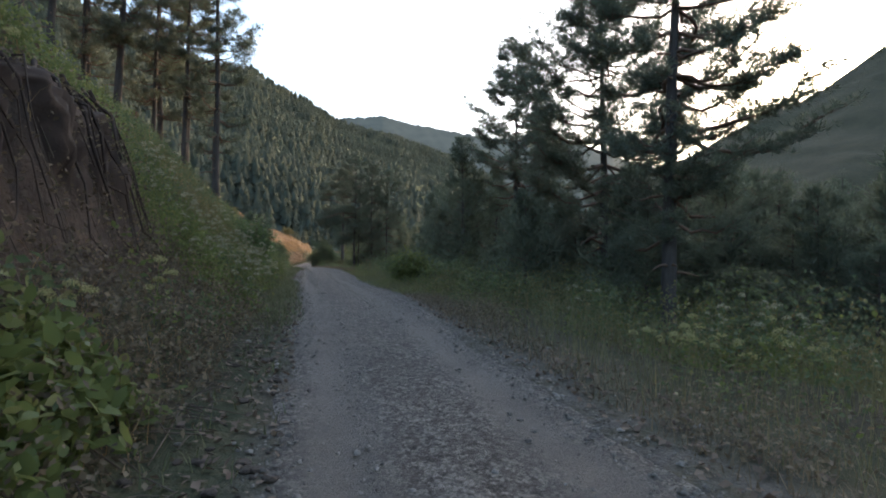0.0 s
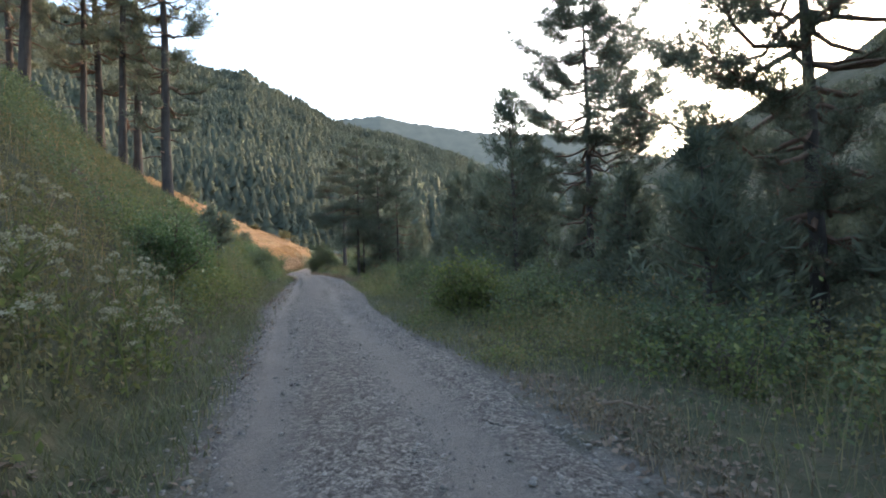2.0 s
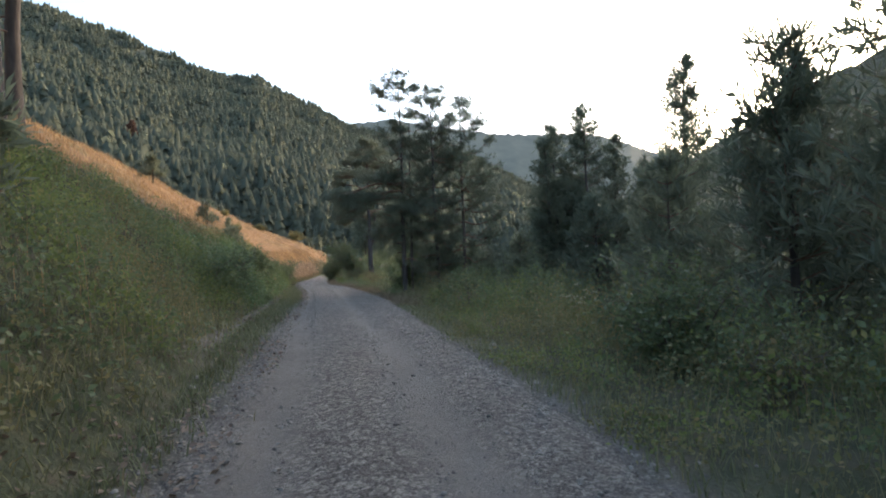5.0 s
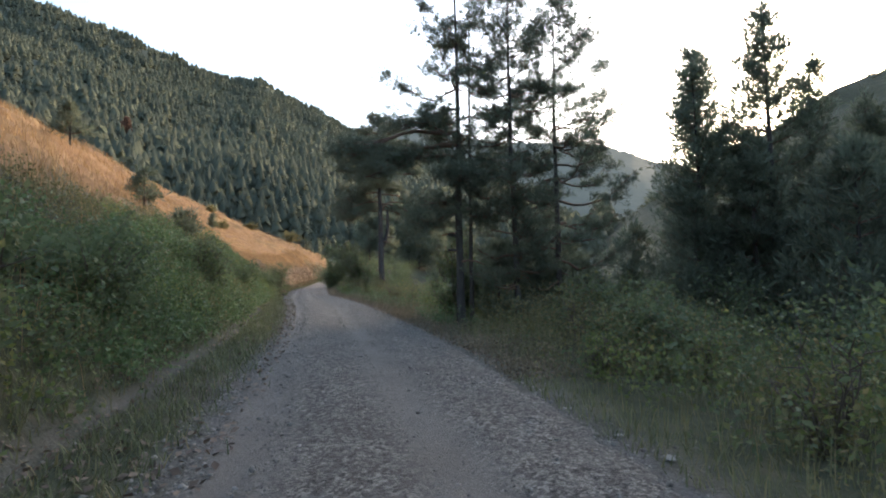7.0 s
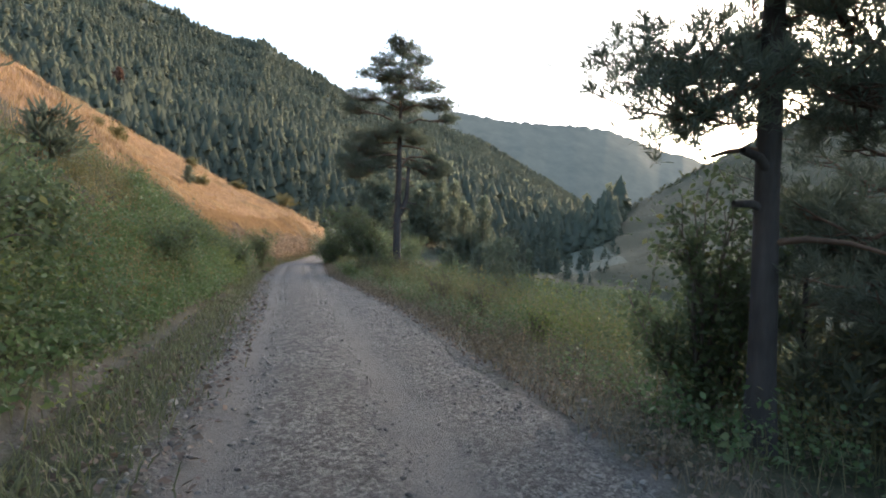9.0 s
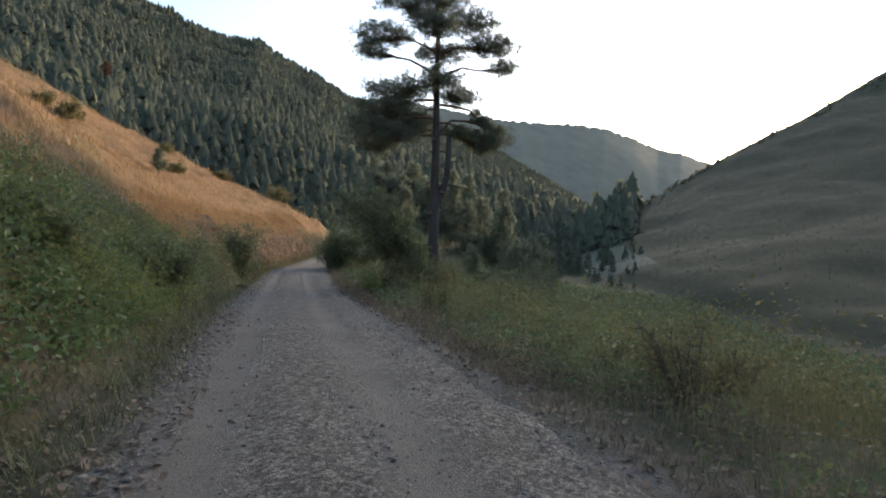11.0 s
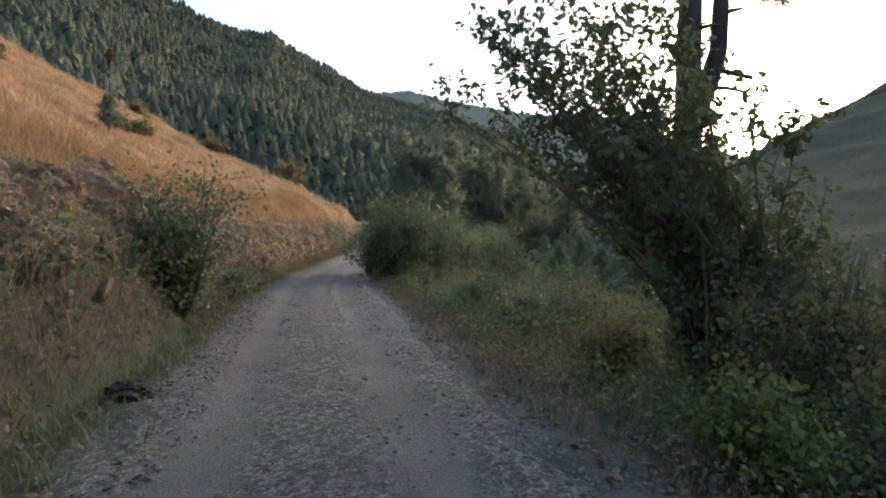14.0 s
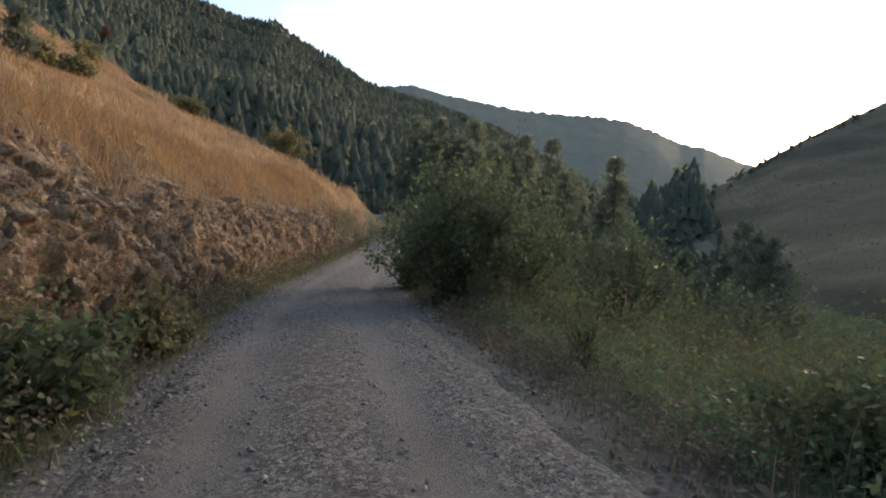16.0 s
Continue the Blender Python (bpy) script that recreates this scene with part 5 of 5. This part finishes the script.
# dry tufts and weeds over the slipped earth
x, y, s = scatter(6500, -4.4, -2.0, 0, 14, rng)
keep = rng.uniform(size=len(x)) < np.clip(0.3 + value_noise(x * 1.3, y * 1.3, 66), 0.02, 1) * np.where((-s > 3.0) & (-s < 4.1), 0.06, 0.7)
cover("debris_grass", x[keep], y[keep], "straw", 0.22, 0.004, rng, "dry grass tufts on the slipped earth", 1.1)
x, y, s = scatter(900, -3.75, -2.0, 1.5, 12, rng)
herbs("debris_weeds", x, y, 0.3, 0.032, "withered", rng, "brown withered weeds tangled over the slipped earth", 18)
# thin dead twigs strewn over the slip
x, y, s = scatter(420, -3.7, -1.7, 1.5, 11, rng)
paths = []
for px, py in zip(x, y):
    a, L = rng.uniform(0, 2 * np.pi), rng.uniform(0.1, 0.4)
    q = np.array([(px - math.cos(a) * L, py - math.sin(a) * L), (px + rng.normal() * 0.04, py + rng.normal() * 0.04), (px + math.cos(a) * L, py + math.sin(a) * L)])
    paths.append((np.column_stack([q, land(q[:, 0], q[:, 1]) + (0.01, 0.06, 0.02)]), np.array([0.006, 0.005, 0.002])))
v, f = tubes(paths, 4)
tagged(mesh_object("dead_twigs", v, f, MAT["stem"]), "thin dead twigs strewn over the slipped earth", "twigs", kind="stuff")
# litter and clods slipped from the first cut
x, y, s = scatter(20000, -3.6, -1.2, -2, 92, rng)
keep = (y < 14) | ((s > -2.9) & (rng.uniform(size=len(x)) < np.clip(0.45 + value_noise(x, y * 0.5, 67), 0.1, 1)))
x, y = x[keep], y[keep]
v, f = leaves(np.stack([x, y, land(x, y) + 0.02], 1), 0.045, rng, 2.5, 1.5)
tagged(mesh_object("leaf_litter", v, f, MAT["litter"]), "brown leaf litter and bark along the foot of the bank", "litter", kind="stuff")


# ---- umbel plants ----
def umbel_plant(seed, broad=False):
    """A tall umbellifer: ribbed stem, side stalks, flat flower heads, a few ferny leaves."""
    rng = np.random.default_rng(seed)
    plant = tagged(new("umbel_plant"), "stout umbellifer with broad flat cream-yellow flower heads" if broad else "tall wild umbellifer with flat creamy-white flower heads", "plant", group="umbel plants")
    h = rng.uniform(0.6, 1.15) if broad else rng.uniform(0.7, 1.1)
    ends = [(0, 0, h)]
    paths = [(np.array([(0, 0, 0), (0.02, 0.01, h * 0.5), (0, 0, h)]), np.array([0.012, 0.009, 0.005]))]
    for q in range(rng.integers(3, 5) if broad else rng.integers(5, 9)):
        a, L, z = rng.uniform(0, 2 * np.pi), rng.uniform(0.12, 0.38), h * rng.uniform(0.4, 0.85)
        e = (math.cos(a) * L, math.sin(a) * L, min(h * rng.uniform(0.75, 1.1), z + L * 1.1))
        paths.append((np.array([(0, 0, z), (e[0] * 0.6, e[1] * 0.6, z + L * 0.5), e]), np.array([0.006, 0.005, 0.004])))
        ends.append(e)
    v, f = tubes(paths, 5)
    mesh_object("stalk", v, f, MAT["herb"], plant)
    for e in ends:
        w = rng.uniform(0.06, 0.12) if broad else rng.uniform(0.035, 0.075)
        n = 220 if broad else 46
        a, r = rng.uniform(0, 2 * np.pi, n), w * np.sqrt(rng.uniform(0, 1, n))
        p = np.array(e) + np.stack([np.cos(a) * r, np.sin(a) * r, 0.05 - r * r * (4 if broad else 7) + rng.normal(size=n) * (0.022 if broad else 0.012)], 1)
        v, f = leaves(p, 0.02, rng, 0.5, 1.1)
        tagged(mesh_object("flower_head", v, f, MAT["cream" if broad else "umbel"], plant), kind="stuff")
    n = 70
    p = np.stack([rng.normal(size=n) * 0.16, rng.normal(size=n) * 0.16, rng.uniform(0.1, 0.6, n) * h], 1)
    v, f = leaves(p, 0.042, rng, 0.6, 2.0)
    tagged(mesh_object("foliage", v, f, MAT["herb"], plant), kind="stuff")
    return plant


rng = np.random.default_rng(23)
spots = [(-1.0 - abs(rng.normal()) * 1.3, rng.uniform(9.5, 18.5)) for _ in range(32)] + [(rng.uniform(4.3, 7.2), rng.uniform(4.5, 11)) for _ in range(5)]
spots += [(-2.2, 24.5), (-2.6, 26), (7.5, 38), (6.4, 39), (7.1, 36.4), (5.9, 37.5), (6.6, 35.5)]
kinds = []
for i, (x, y) in enumerate(spots):
    m = pose(x, y, float(land(x, y)) - 0.03, rng.normal() * 7, rng.normal() * 7, rng.uniform(0, 360))
    if i < 5:
        kinds.append(umbel_plant(300 + i))
        kinds[-1].matrix_basis = m
    else:
        copy_thing(kinds[i % 5], m)
# stout ones either side of the start
spots = [(-1.5, 6.2), (-1.66, 4.5), (-2.6, 5.4), (-2.85, 5.6)] + [(rng.normal() * 0.3 + 5.3, rng.normal() * 0.35 + 7.4) for _ in range(5)] + [(rng.uniform(5.0, 6.6), rng.uniform(5.6, 7.2)) for _ in range(6)]
kinds = []
for i, (x, y) in enumerate(spots):
    m = pose(x, y, float(land(x, y)) - 0.03, rng.normal() * 5, rng.normal() * 5, rng.uniform(0, 360)) @ Matrix.Scale(float(rng.uniform(0.55, 0.75) if x < 0 else rng.uniform(0.8, 1.4)), 4)
    if i < 3:
        kinds.append(umbel_plant(330 + i, True))
        kinds[-1].matrix_basis = m
    else:
        copy_thing(kinds[i % 3], m)


# ---- rocks and stones ----
def stone_mesh(name, seed, mat, squash=(1.0, 0.8, 0.6), cuts=7):
    """An angular stone: a ball cut by random planes."""
    rng = np.random.default_rng(seed)
    bm = bmesh.new()
    bmesh.ops.create_icosphere(bm, subdivisions=2, radius=1.0)
    n = unit(rng.normal(size=(cuts, 3)))
    d = rng.uniform(0.45, 0.8, cuts)
    for vert in bm.verts:
        p = np.array(vert.co)
        for a, b in zip(n, d):
            over = p @ a - b
            if over > 0:
                p = p - a * over
        vert.co = p * np.array(squash)
    me = bpy.data.meshes.new(name)
    bmesh.ops.dissolve_limit(bm, angle_limit=0.12, verts=bm.verts, edges=bm.edges)
    bmesh.ops.triangulate(bm, faces=bm.faces)
    bm.to_mesh(me)
    bm.free()
    me.materials.append(mat)
    return me


def piece(name, me, m, parent):
    ob = new(name, me)
    ob.parent = parent
    ob.matrix_basis = m
    return ob


ICO = np.array([(0, 0, 1), (0.94, 0, 0.3), (0.29, 0.85, 0.3), (-0.76, 0.53, 0.3), (-0.76, -0.53, 0.3), (0.29, -0.85, 0.3)])
CAP = np.array([(0, 1, 2), (0, 2, 3), (0, 3, 4), (0, 4, 5), (0, 5, 1)])


def pebbles(name, x, y, z, size, mat, rng, label):
    """Half-sunk angular stones."""
    n = len(x)
    a = rng.uniform(0, 2 * np.pi, n)
    base = np.concatenate([ICO, ICO[1:] * (1.05, 1.05, 0) - (0, 0, 0.3)])
    jit = base[None] * rng.uniform(0.6, 1.3, (n, 11, 1)) * np.array((1, 0.75, 0.6))
    c, s = np.cos(a)[:, None], np.sin(a)[:, None]
    px, py = jit[..., 0] * c - jit[..., 1] * s, jit[..., 0] * s + jit[..., 1] * c
    v = np.stack([x[:, None] + px * size[:, None], y[:, None] + py * size[:, None], z[:, None] + jit[..., 2] * size[:, None]], -1)
    k = np.arange(5)
    wall = np.concatenate([np.stack([k + 1, (k + 1) % 5 + 6, (k + 1) % 5 + 1], -1), np.stack([k + 1, k + 6, (k + 1) % 5 + 6], -1)])
    f = (np.arange(n)[:, None, None] * 11 + np.concatenate([CAP, wall])[None]).reshape(-1, 3)
    return tagged(mesh_object(name, v.reshape(-1, 3), f, mat), label, "gravel", kind="stuff")


rng = np.random.default_rng(17)
n = 22000
y = rng.uniform(-2, 106, n)
pick = rng.integers(0, 3, n)
s = rng.normal(size=n) * np.where(pick == 1, 0.4, 0.3) + np.choose(pick, [-edge_left(y) + 0.2, ruts_x(y), edge_right(y) - 0.2])
rutted = np.exp(-((np.abs(s - ruts_x(y)) - 0.75) / 0.2) ** 2)
keep = (rng.uniform(size=n) > 0.95 * rutted) & (s < edge_right(y) + 0.45) & (s > -edge_left(y) - 0.25)
y, s = y[keep], s[keep]
size = 0.009 + 0.026 * rng.uniform(size=len(y)) ** 2.5
z = np.where(np.abs(s) < HALF, road_z(y) + 0.02, land(road_x(y) + s, y))
pebbles("loose_gravel", road_x(y) + s, y, z, size, MAT["gravel"], rng, "loose angular grey gravel strewn over the track")

n = 7000
y = rng.uniform(12, 108, n)
s = -edge_left(y) - np.abs(rng.normal(size=n)) * 0.22
s = np.where(rng.uniform(size=n) < 0.35, edge_right(y) + np.abs(rng.normal(size=n)) * 0.4, s)
on_path = (rng.uniform(size=n) < 0.25) & (y > 36) & (y < 62)
s = np.where(on_path, -2.57 + rng.normal(size=n) * 0.13, s)
pebbles("shoulder_grit", road_x(y) + s, y, land(road_x(y) + s, y), 0.008 + 0.03 * rng.uniform(size=n) ** 3, MAT["gravel"], rng, "scattered grit on the trampled shoulders")

n = 80000
y = rng.uniform(-2, 104, n)
s = rng.uniform(-1.75, 1.75, n)
keep = (rng.uniform(size=n) > 0.93 * np.exp(-((np.abs(s - ruts_x(y) + 0.12 * value_noise(y * 0.3, y * 0, 68)) - 0.75) / 0.26) ** 2)) & (s < edge_right(y) + 0.1) & (s > -edge_left(y) - 0.1)
y, s = y[keep], s[keep]
n = len(y)
a = rng.uniform(0, 2 * np.pi, (n, 1)) + np.arange(5)[None] * 1.2566 + rng.normal(size=(n, 5)) * 0.25
q = (0.009 + 0.012 * rng.uniform(size=n) ** 2)[:, None] * rng.uniform(0.7, 1.3, (n, 5))
z = np.where(np.abs(s) < HALF, road_z(y) + 0.012, land(road_x(y) + s, y))[:, None]
ring = np.stack([(road_x(y) + s)[:, None] + np.cos(a) * q, y[:, None] + np.sin(a) * q * 0.8, z + 0 * a], -1)
top = ring.mean(1, keepdims=True) + np.stack([rng.normal(size=(n, 1)) * 0.004, rng.normal(size=(n, 1)) * 0.004, rng.uniform(0.008, 0.02, (n, 1))], -1)
k = np.arange(5)
f = (np.arange(n)[:, None, None] * 6 + np.stack([k, (k + 1) % 5, 0 * k + 5], -1)[None]).reshape(-1, 3)
tagged(mesh_object("fine_gravel", np.concatenate([ring, top], 1).reshape(-1, 3), f, MAT["gravel"]), "fine angular gravel packed over the track", "gravel", kind="stuff")

stones = [stone_mesh("stone", 400 + i, MAT["gravel"]) for i in range(6)]
for i in range(280):
    y = rng.uniform(1, 100)
    s = float(rng.choice([-1.5, -0.1, 1.5]) + rng.normal() * 0.28)
    q = float(0.014 + 0.022 * rng.uniform() ** 2)
    zz = float(road_z(y)) + 0.03 if abs(s) < HALF else float(land(road_x(y) + s, y)) + 0.01
    piece("stone", stones[i % 6], pose(float(road_x(y)) + s, y, zz, rng.normal() * 12, rng.normal() * 12, rng.uniform(0, 360)) @ Matrix.Diagonal((q, q, q, 1)), road)

# the broken rock face above the late bend
outcrop = tagged(new("rock_outcrop"), "broken brown rock face with upright slabs in the cut bank", "rock", kind="structure")
def rock_face(y0, y1, d1, step, seed):
    """The cut itself: a sheet over the bank broken into tilted upright facets."""
    yy, dd = np.arange(y0, y1, step), np.arange(0.04, d1, step * 0.6)
    D, Yf = np.meshgrid(dd, yy)
    xr = road_x(Yf) - HALF - 0.7 - D
    zr = land(xr, Yf)
    lift = np.zeros_like(D)
    for cell, stretch, depth in ((0.29, 1.9, 0.18), (0.125, 1.8, 0.13), (0.045, 1.4, 0.045)):
        u, v = Yf / cell + 0.12 * zr / cell, zr / (cell * stretch)
        best, got = np.full(D.shape, 9.0), np.zeros_like(D)
        for i in (-1, 0, 1):
            for j in (-1, 0, 1):
                a, c = np.floor(u) + i, np.floor(v) + j

                def rnd(k):
                    s = np.sin(a * 127.1 + c * 311.7 + k * 74.7 + seed) * 43758.5453
                    return s - np.floor(s)

                du, dv = u - a - rnd(1), v - c - rnd(2)
                near = du * du + dv * dv < best
                best = np.where(near, du * du + dv * dv, best)
                got = np.where(near, rnd(3) + (rnd(4) - 0.5) * 2.0 * du + (rnd(5) - 0.6) * 1.6 * dv, got)
        lift += depth * got
    fade = smooth_step(y0, y0 + 3, Yf) * (1 - smooth_step(y1 - 6, y1, Yf)) * smooth_step(0.0, 0.25, D - np.interp(Yf, (82, 92), (0.75, 0.0))) * (1 - smooth_step(0.9, 1.5, D + 0.5 * value_noise(D * 1.3, Yf * 0.9, 61) + np.interp(Yf, (84, 92, 108), (-0.7, 0.0, 0.6))))
    lift = lift * fade - 0.12 * (1 - fade)
    return mesh_object("rock_face", np.stack([xr + lift * 0.9, Yf, zr + lift * 0.35], -1).reshape(-1, 3), grid_faces(len(dd), len(yy)), MAT["rock"], outcrop)


rock_face(79, 114, 2.5, 0.03, 4)
slabs = [stone_mesh("rock", 420 + i, MAT["rock"], (0.4, 0.6, 1.25), 14) for i in range(8)]
for i in range(290):
    y = rng.uniform(80, 112)
    d = float(rng.uniform(0.08, 0.85)) + float(np.interp(y, (82, 92), (0.4, 0.0)))
    x = float(road_x(y)) - HALF - 0.7 - d
    q = float(rng.uniform(0.07, 0.2)) * (1.0 if d < 0.9 else 0.6)
    piece("rock", slabs[i % 8], pose(x + 0.14, y, float(land(x, y)) + 0.06, rng.normal() * 18, 20 + rng.normal() * 15, rng.uniform(-50, 50)) @ Matrix.Diagonal((q, q, q, 1)), outcrop)
n = 3000
y = rng.uniform(80, 114, n)
d = np.abs(rng.normal(size=n)) * 0.9 + np.interp(y, (82, 92), (0.75, 0.0))
x = road_x(y) - HALF - 0.7 - d
pebbles("rock_rubble", x + 0.06, y, land(x, y) + 0.03, rng.uniform(0.02, 0.07, n), MAT["rock"], rng, "small brown rubble in the rock bank")
# dry tufts rooted in the cracks of the rock, thicker towards its top
n = 30000
y = rng.uniform(78, 114, n)
d = rng.uniform(0.1, 3.0, n)
keep = rng.uniform(size=n) < np.clip((d - 0.45 - np.interp(y, (84, 94), (0.7, 0.0))) * 0.9 + 0.4 * value_noise(d * 1.6, y * 1.1, 62), 0.04, 1)
x, y = (road_x(y) - HALF - 0.7 - d)[keep], y[keep]
v, f = blades(np.stack([x + 0.06, y, land(x, y) + 0.02], 1), 0.3, 0.006, rng, 1.3)
tagged(mesh_object("crack_grass", v, f, MAT["straw"]), "dry rusty grass hanging over the broken rock", "grass", kind="stuff")
# stones on the shoulder, under the bank
clods = [stone_mesh("clod", 440 + i, MAT["clod"]) for i in range(3)]
for i in range(110):
    y = float(rng.uniform(-0.5, 11))
    x = float(road_x(y)) - 1.2 - 0.75 * abs(float(rng.normal())) * (0.4 + 0.6 * float(rng.uniform()))
    q = float(0.016 + 0.05 * rng.uniform() ** 2)
    clod = tagged(new("soil_clod", clods[i % 3]), "dark clod of earth fallen at the track edge", "clod", group="fallen clods")
    clod.matrix_basis = pose(x, y, float(land(x, y)) + q * 0.25, 0, 0, rng.uniform(0, 360)) @ Matrix.Diagonal((q, q, q, 1))
bm = bmesh.new()
bmesh.ops.create_icosphere(bm, subdivisions=4, radius=1.0)
for vert in bm.verts:
    p = vert.co
    bump = 0.22 * float(value_noise(np.array(p.x * 2.2 + p.z), np.array(p.y * 2.2), 91)) + 0.16 * float(value_noise(np.array(p.x * 5.5), np.array(p.y * 5.5 + p.z * 4), 92)) + 0.08 * float(value_noise(np.array(p.x * 13), np.array(p.y * 13 + p.z * 9), 93))
    vert.co = Vector((p.x * 1.25, p.y, p.z * 0.75)) * (1 + bump)
me = bpy.data.meshes.new("soil_mound")
bm.to_mesh(me)
bm.free()
me.materials.append(MAT["clod"])
heap = tagged(new("soil_mound", me), "small dark ragged heap of earth on the grassy shoulder", "heap")
heap.matrix_basis = pose(-2.66, 80.1, float(land(-2.66, 80.1)) + 0.03, 0, 0, 20) @ Matrix.Diagonal((0.16, 0.2, 0.15, 1))
blocks = [stone_mesh("boulder", 460 + i, MAT["gravel"], (1, 0.8, 0.5), 10) for i in range(4)]
for i in range(60):
    side = 1 if rng.uniform() < 0.45 else -1
    y = float(rng.uniform(2, 100))
    x = float(road_x(y)) + side * (HALF + rng.uniform(0.15, 0.75))
    q = float(rng.uniform(0.03, 0.075))
    rock = tagged(new("boulder", blocks[i % 4]), "pale dusty stone lying on the grassy verge", "stone", group="verge stones")
    rock.matrix_basis = pose(x, y, float(land(x, y)) + q * 0.2, rng.normal() * 8, rng.normal() * 8, rng.uniform(0, 360)) @ Matrix.Diagonal((q, q, q, 1))

# the raw earth of the first cut: upright streaks and lumps over the bank, ragged at the rim
yy, dd = np.arange(2.2, 9.4, 0.04), np.arange(0.95, 2.05, 0.02)
D, Yf = np.meshgrid(dd, yy)
xr = road_x(Yf) - HALF - 0.7 - D
zr = land(xr, Yf)
lift = 0.08 * value_noise(Yf * 2.3, zr * 1.2, 71) + 0.1 * value_noise(Yf * 5.5, zr * 3.0, 72) + 0.07 * value_noise(Yf * 13, zr * 8, 73) + 0.035 * value_noise(Yf * 27, zr * 25, 74)
edge_in = smooth_step(2.2, 3.8, Yf) * (1 - smooth_step(7.7, 9.3, Yf)) * smooth_step(1.1, 1.4, D + 0.2 * value_noise(Yf * 2, D, 75)) * (1 - smooth_step(1.6, 1.95, D + 0.22 * value_noise(Yf * 1.7, D * 2, 76)))
lift = (lift + 0.05) * edge_in - 0.14 * (1 - edge_in)
cut_face = mesh_object("earth_cut", np.stack([xr + lift, Yf, zr + lift * 0.3], -1).reshape(-1, 3), grid_faces(len(dd), len(yy)), MAT["cut"])
tagged(cut_face, "raw dark earth cut with streaks and hanging roots", "earth bank", kind="structure")
# bare roots hanging in the first cut
for i in range(22):
    y = float(rng.uniform(4.0, 8.6))
    d = np.linspace(1.75, 0.9 + rng.uniform(0, 0.4), 8)
    yy = y + np.cumsum(rng.normal(size=8) * 0.13)
    xx = road_x(yy) - HALF - 0.7 - d
    root = tagged(new("bare_root"), "dark bare tree root hanging from the earth cut", "root", group="bare roots")
    v, f = tubes([(np.stack([xx + 0.12, yy, land(xx, yy) + 0.09 + rng.normal(size=8) * 0.04], 1), np.linspace(float(rng.uniform(0.012, 0.032)), 0.005, 8))], 6)
    mesh_object("root_strand", v, f, MAT["root"], root, smooth=True)

# a fallen stick on the valley verge
stick = tagged(new("fallen_stick"), "pale broken stick lying in the verge grass", "stick")
v, f = tubes([(np.array([(3.05, 14.55, 0.05), (3.2, 14.4, 0.1), (3.36, 14.2, 0.06)]) + (0, 0, float(land(3.2, 14.4))), np.array([0.02, 0.016, 0.01]))], 6)
mesh_object("wood", v, f, MAT["stick"], stick, smooth=True)

# ---- clouds ----
def cloud_sheet(az, el, wide, high, seed):
    """A far sheet of thin evening cloud: soft, torn, and clear round its edge."""
    m = Nodes("cloud_vapour", 1.0)
    m.b.inputs["Base Color"].default_value = (0.9, 0.88, 0.86, 1)
    # the vapour's sunlit white is put in as a weak glow
    m.b.inputs["Emission Color"].default_value = (1.0, 0.94, 0.88, 1)
    m.b.inputs["Emission Strength"].default_value = 0.33
    tc = m.node("ShaderNodeTexCoord").outputs["Generated"]
    g = m.node("ShaderNodeMapping")
    g.inputs["Location"].default_value, g.inputs["Scale"].default_value = (-1, -1, 0), (2, 2, 0)
    m.link(tc, g.inputs[0])
    ball = m.node("ShaderNodeTexGradient")
    ball.gradient_type = "SPHERICAL"
    m.link(g.outputs[0], ball.inputs[0])
    puff = m.noise(4.0 + seed % 3, 2.0, 0.45, tc, (wide / high, 1.0, 1.0))
    dense = m.ramp(m.math("ADD", m.math("MULTIPLY", ball.outputs["Fac"], 0.75), m.math("SUBTRACT", puff, 0.5)), [(0.22, (0, 0, 0)), (0.5, (1, 1, 1))])
    m.link(m.math("MULTIPLY", dense, 0.8), m.b.inputs["Alpha"])
    a, e, r = radians(az), radians(el), 4300.0
    w, h = r * math.tan(radians(wide / 2)), r * math.tan(radians(high / 2))
    ob = mesh_object("cloud", [(-w, -h, 0), (w, -h, 0), (w, h, 0), (-w, h, 0)], [(0, 1, 2, 3)], m.mat)
    at = Vector((r * math.sin(a) * math.cos(e), 60 + r * math.cos(a) * math.cos(e), r * math.sin(e)))
    ob.matrix_world = look(at, (0, 60, 0))
    return tagged(ob, "small soft white cloud low over the ridge", "cloud", kind="structure")


for spec in ((-3.2, 19.6, 9, 4.5, 1), (1.5, 19.2, 6, 3.6, 2), (-19.3, 23.0, 4, 3, 3), (27.5, 19.6, 12, 3.5, 4), (20, 21.5, 9, 3, 5)):
    cloud_sheet(*spec)
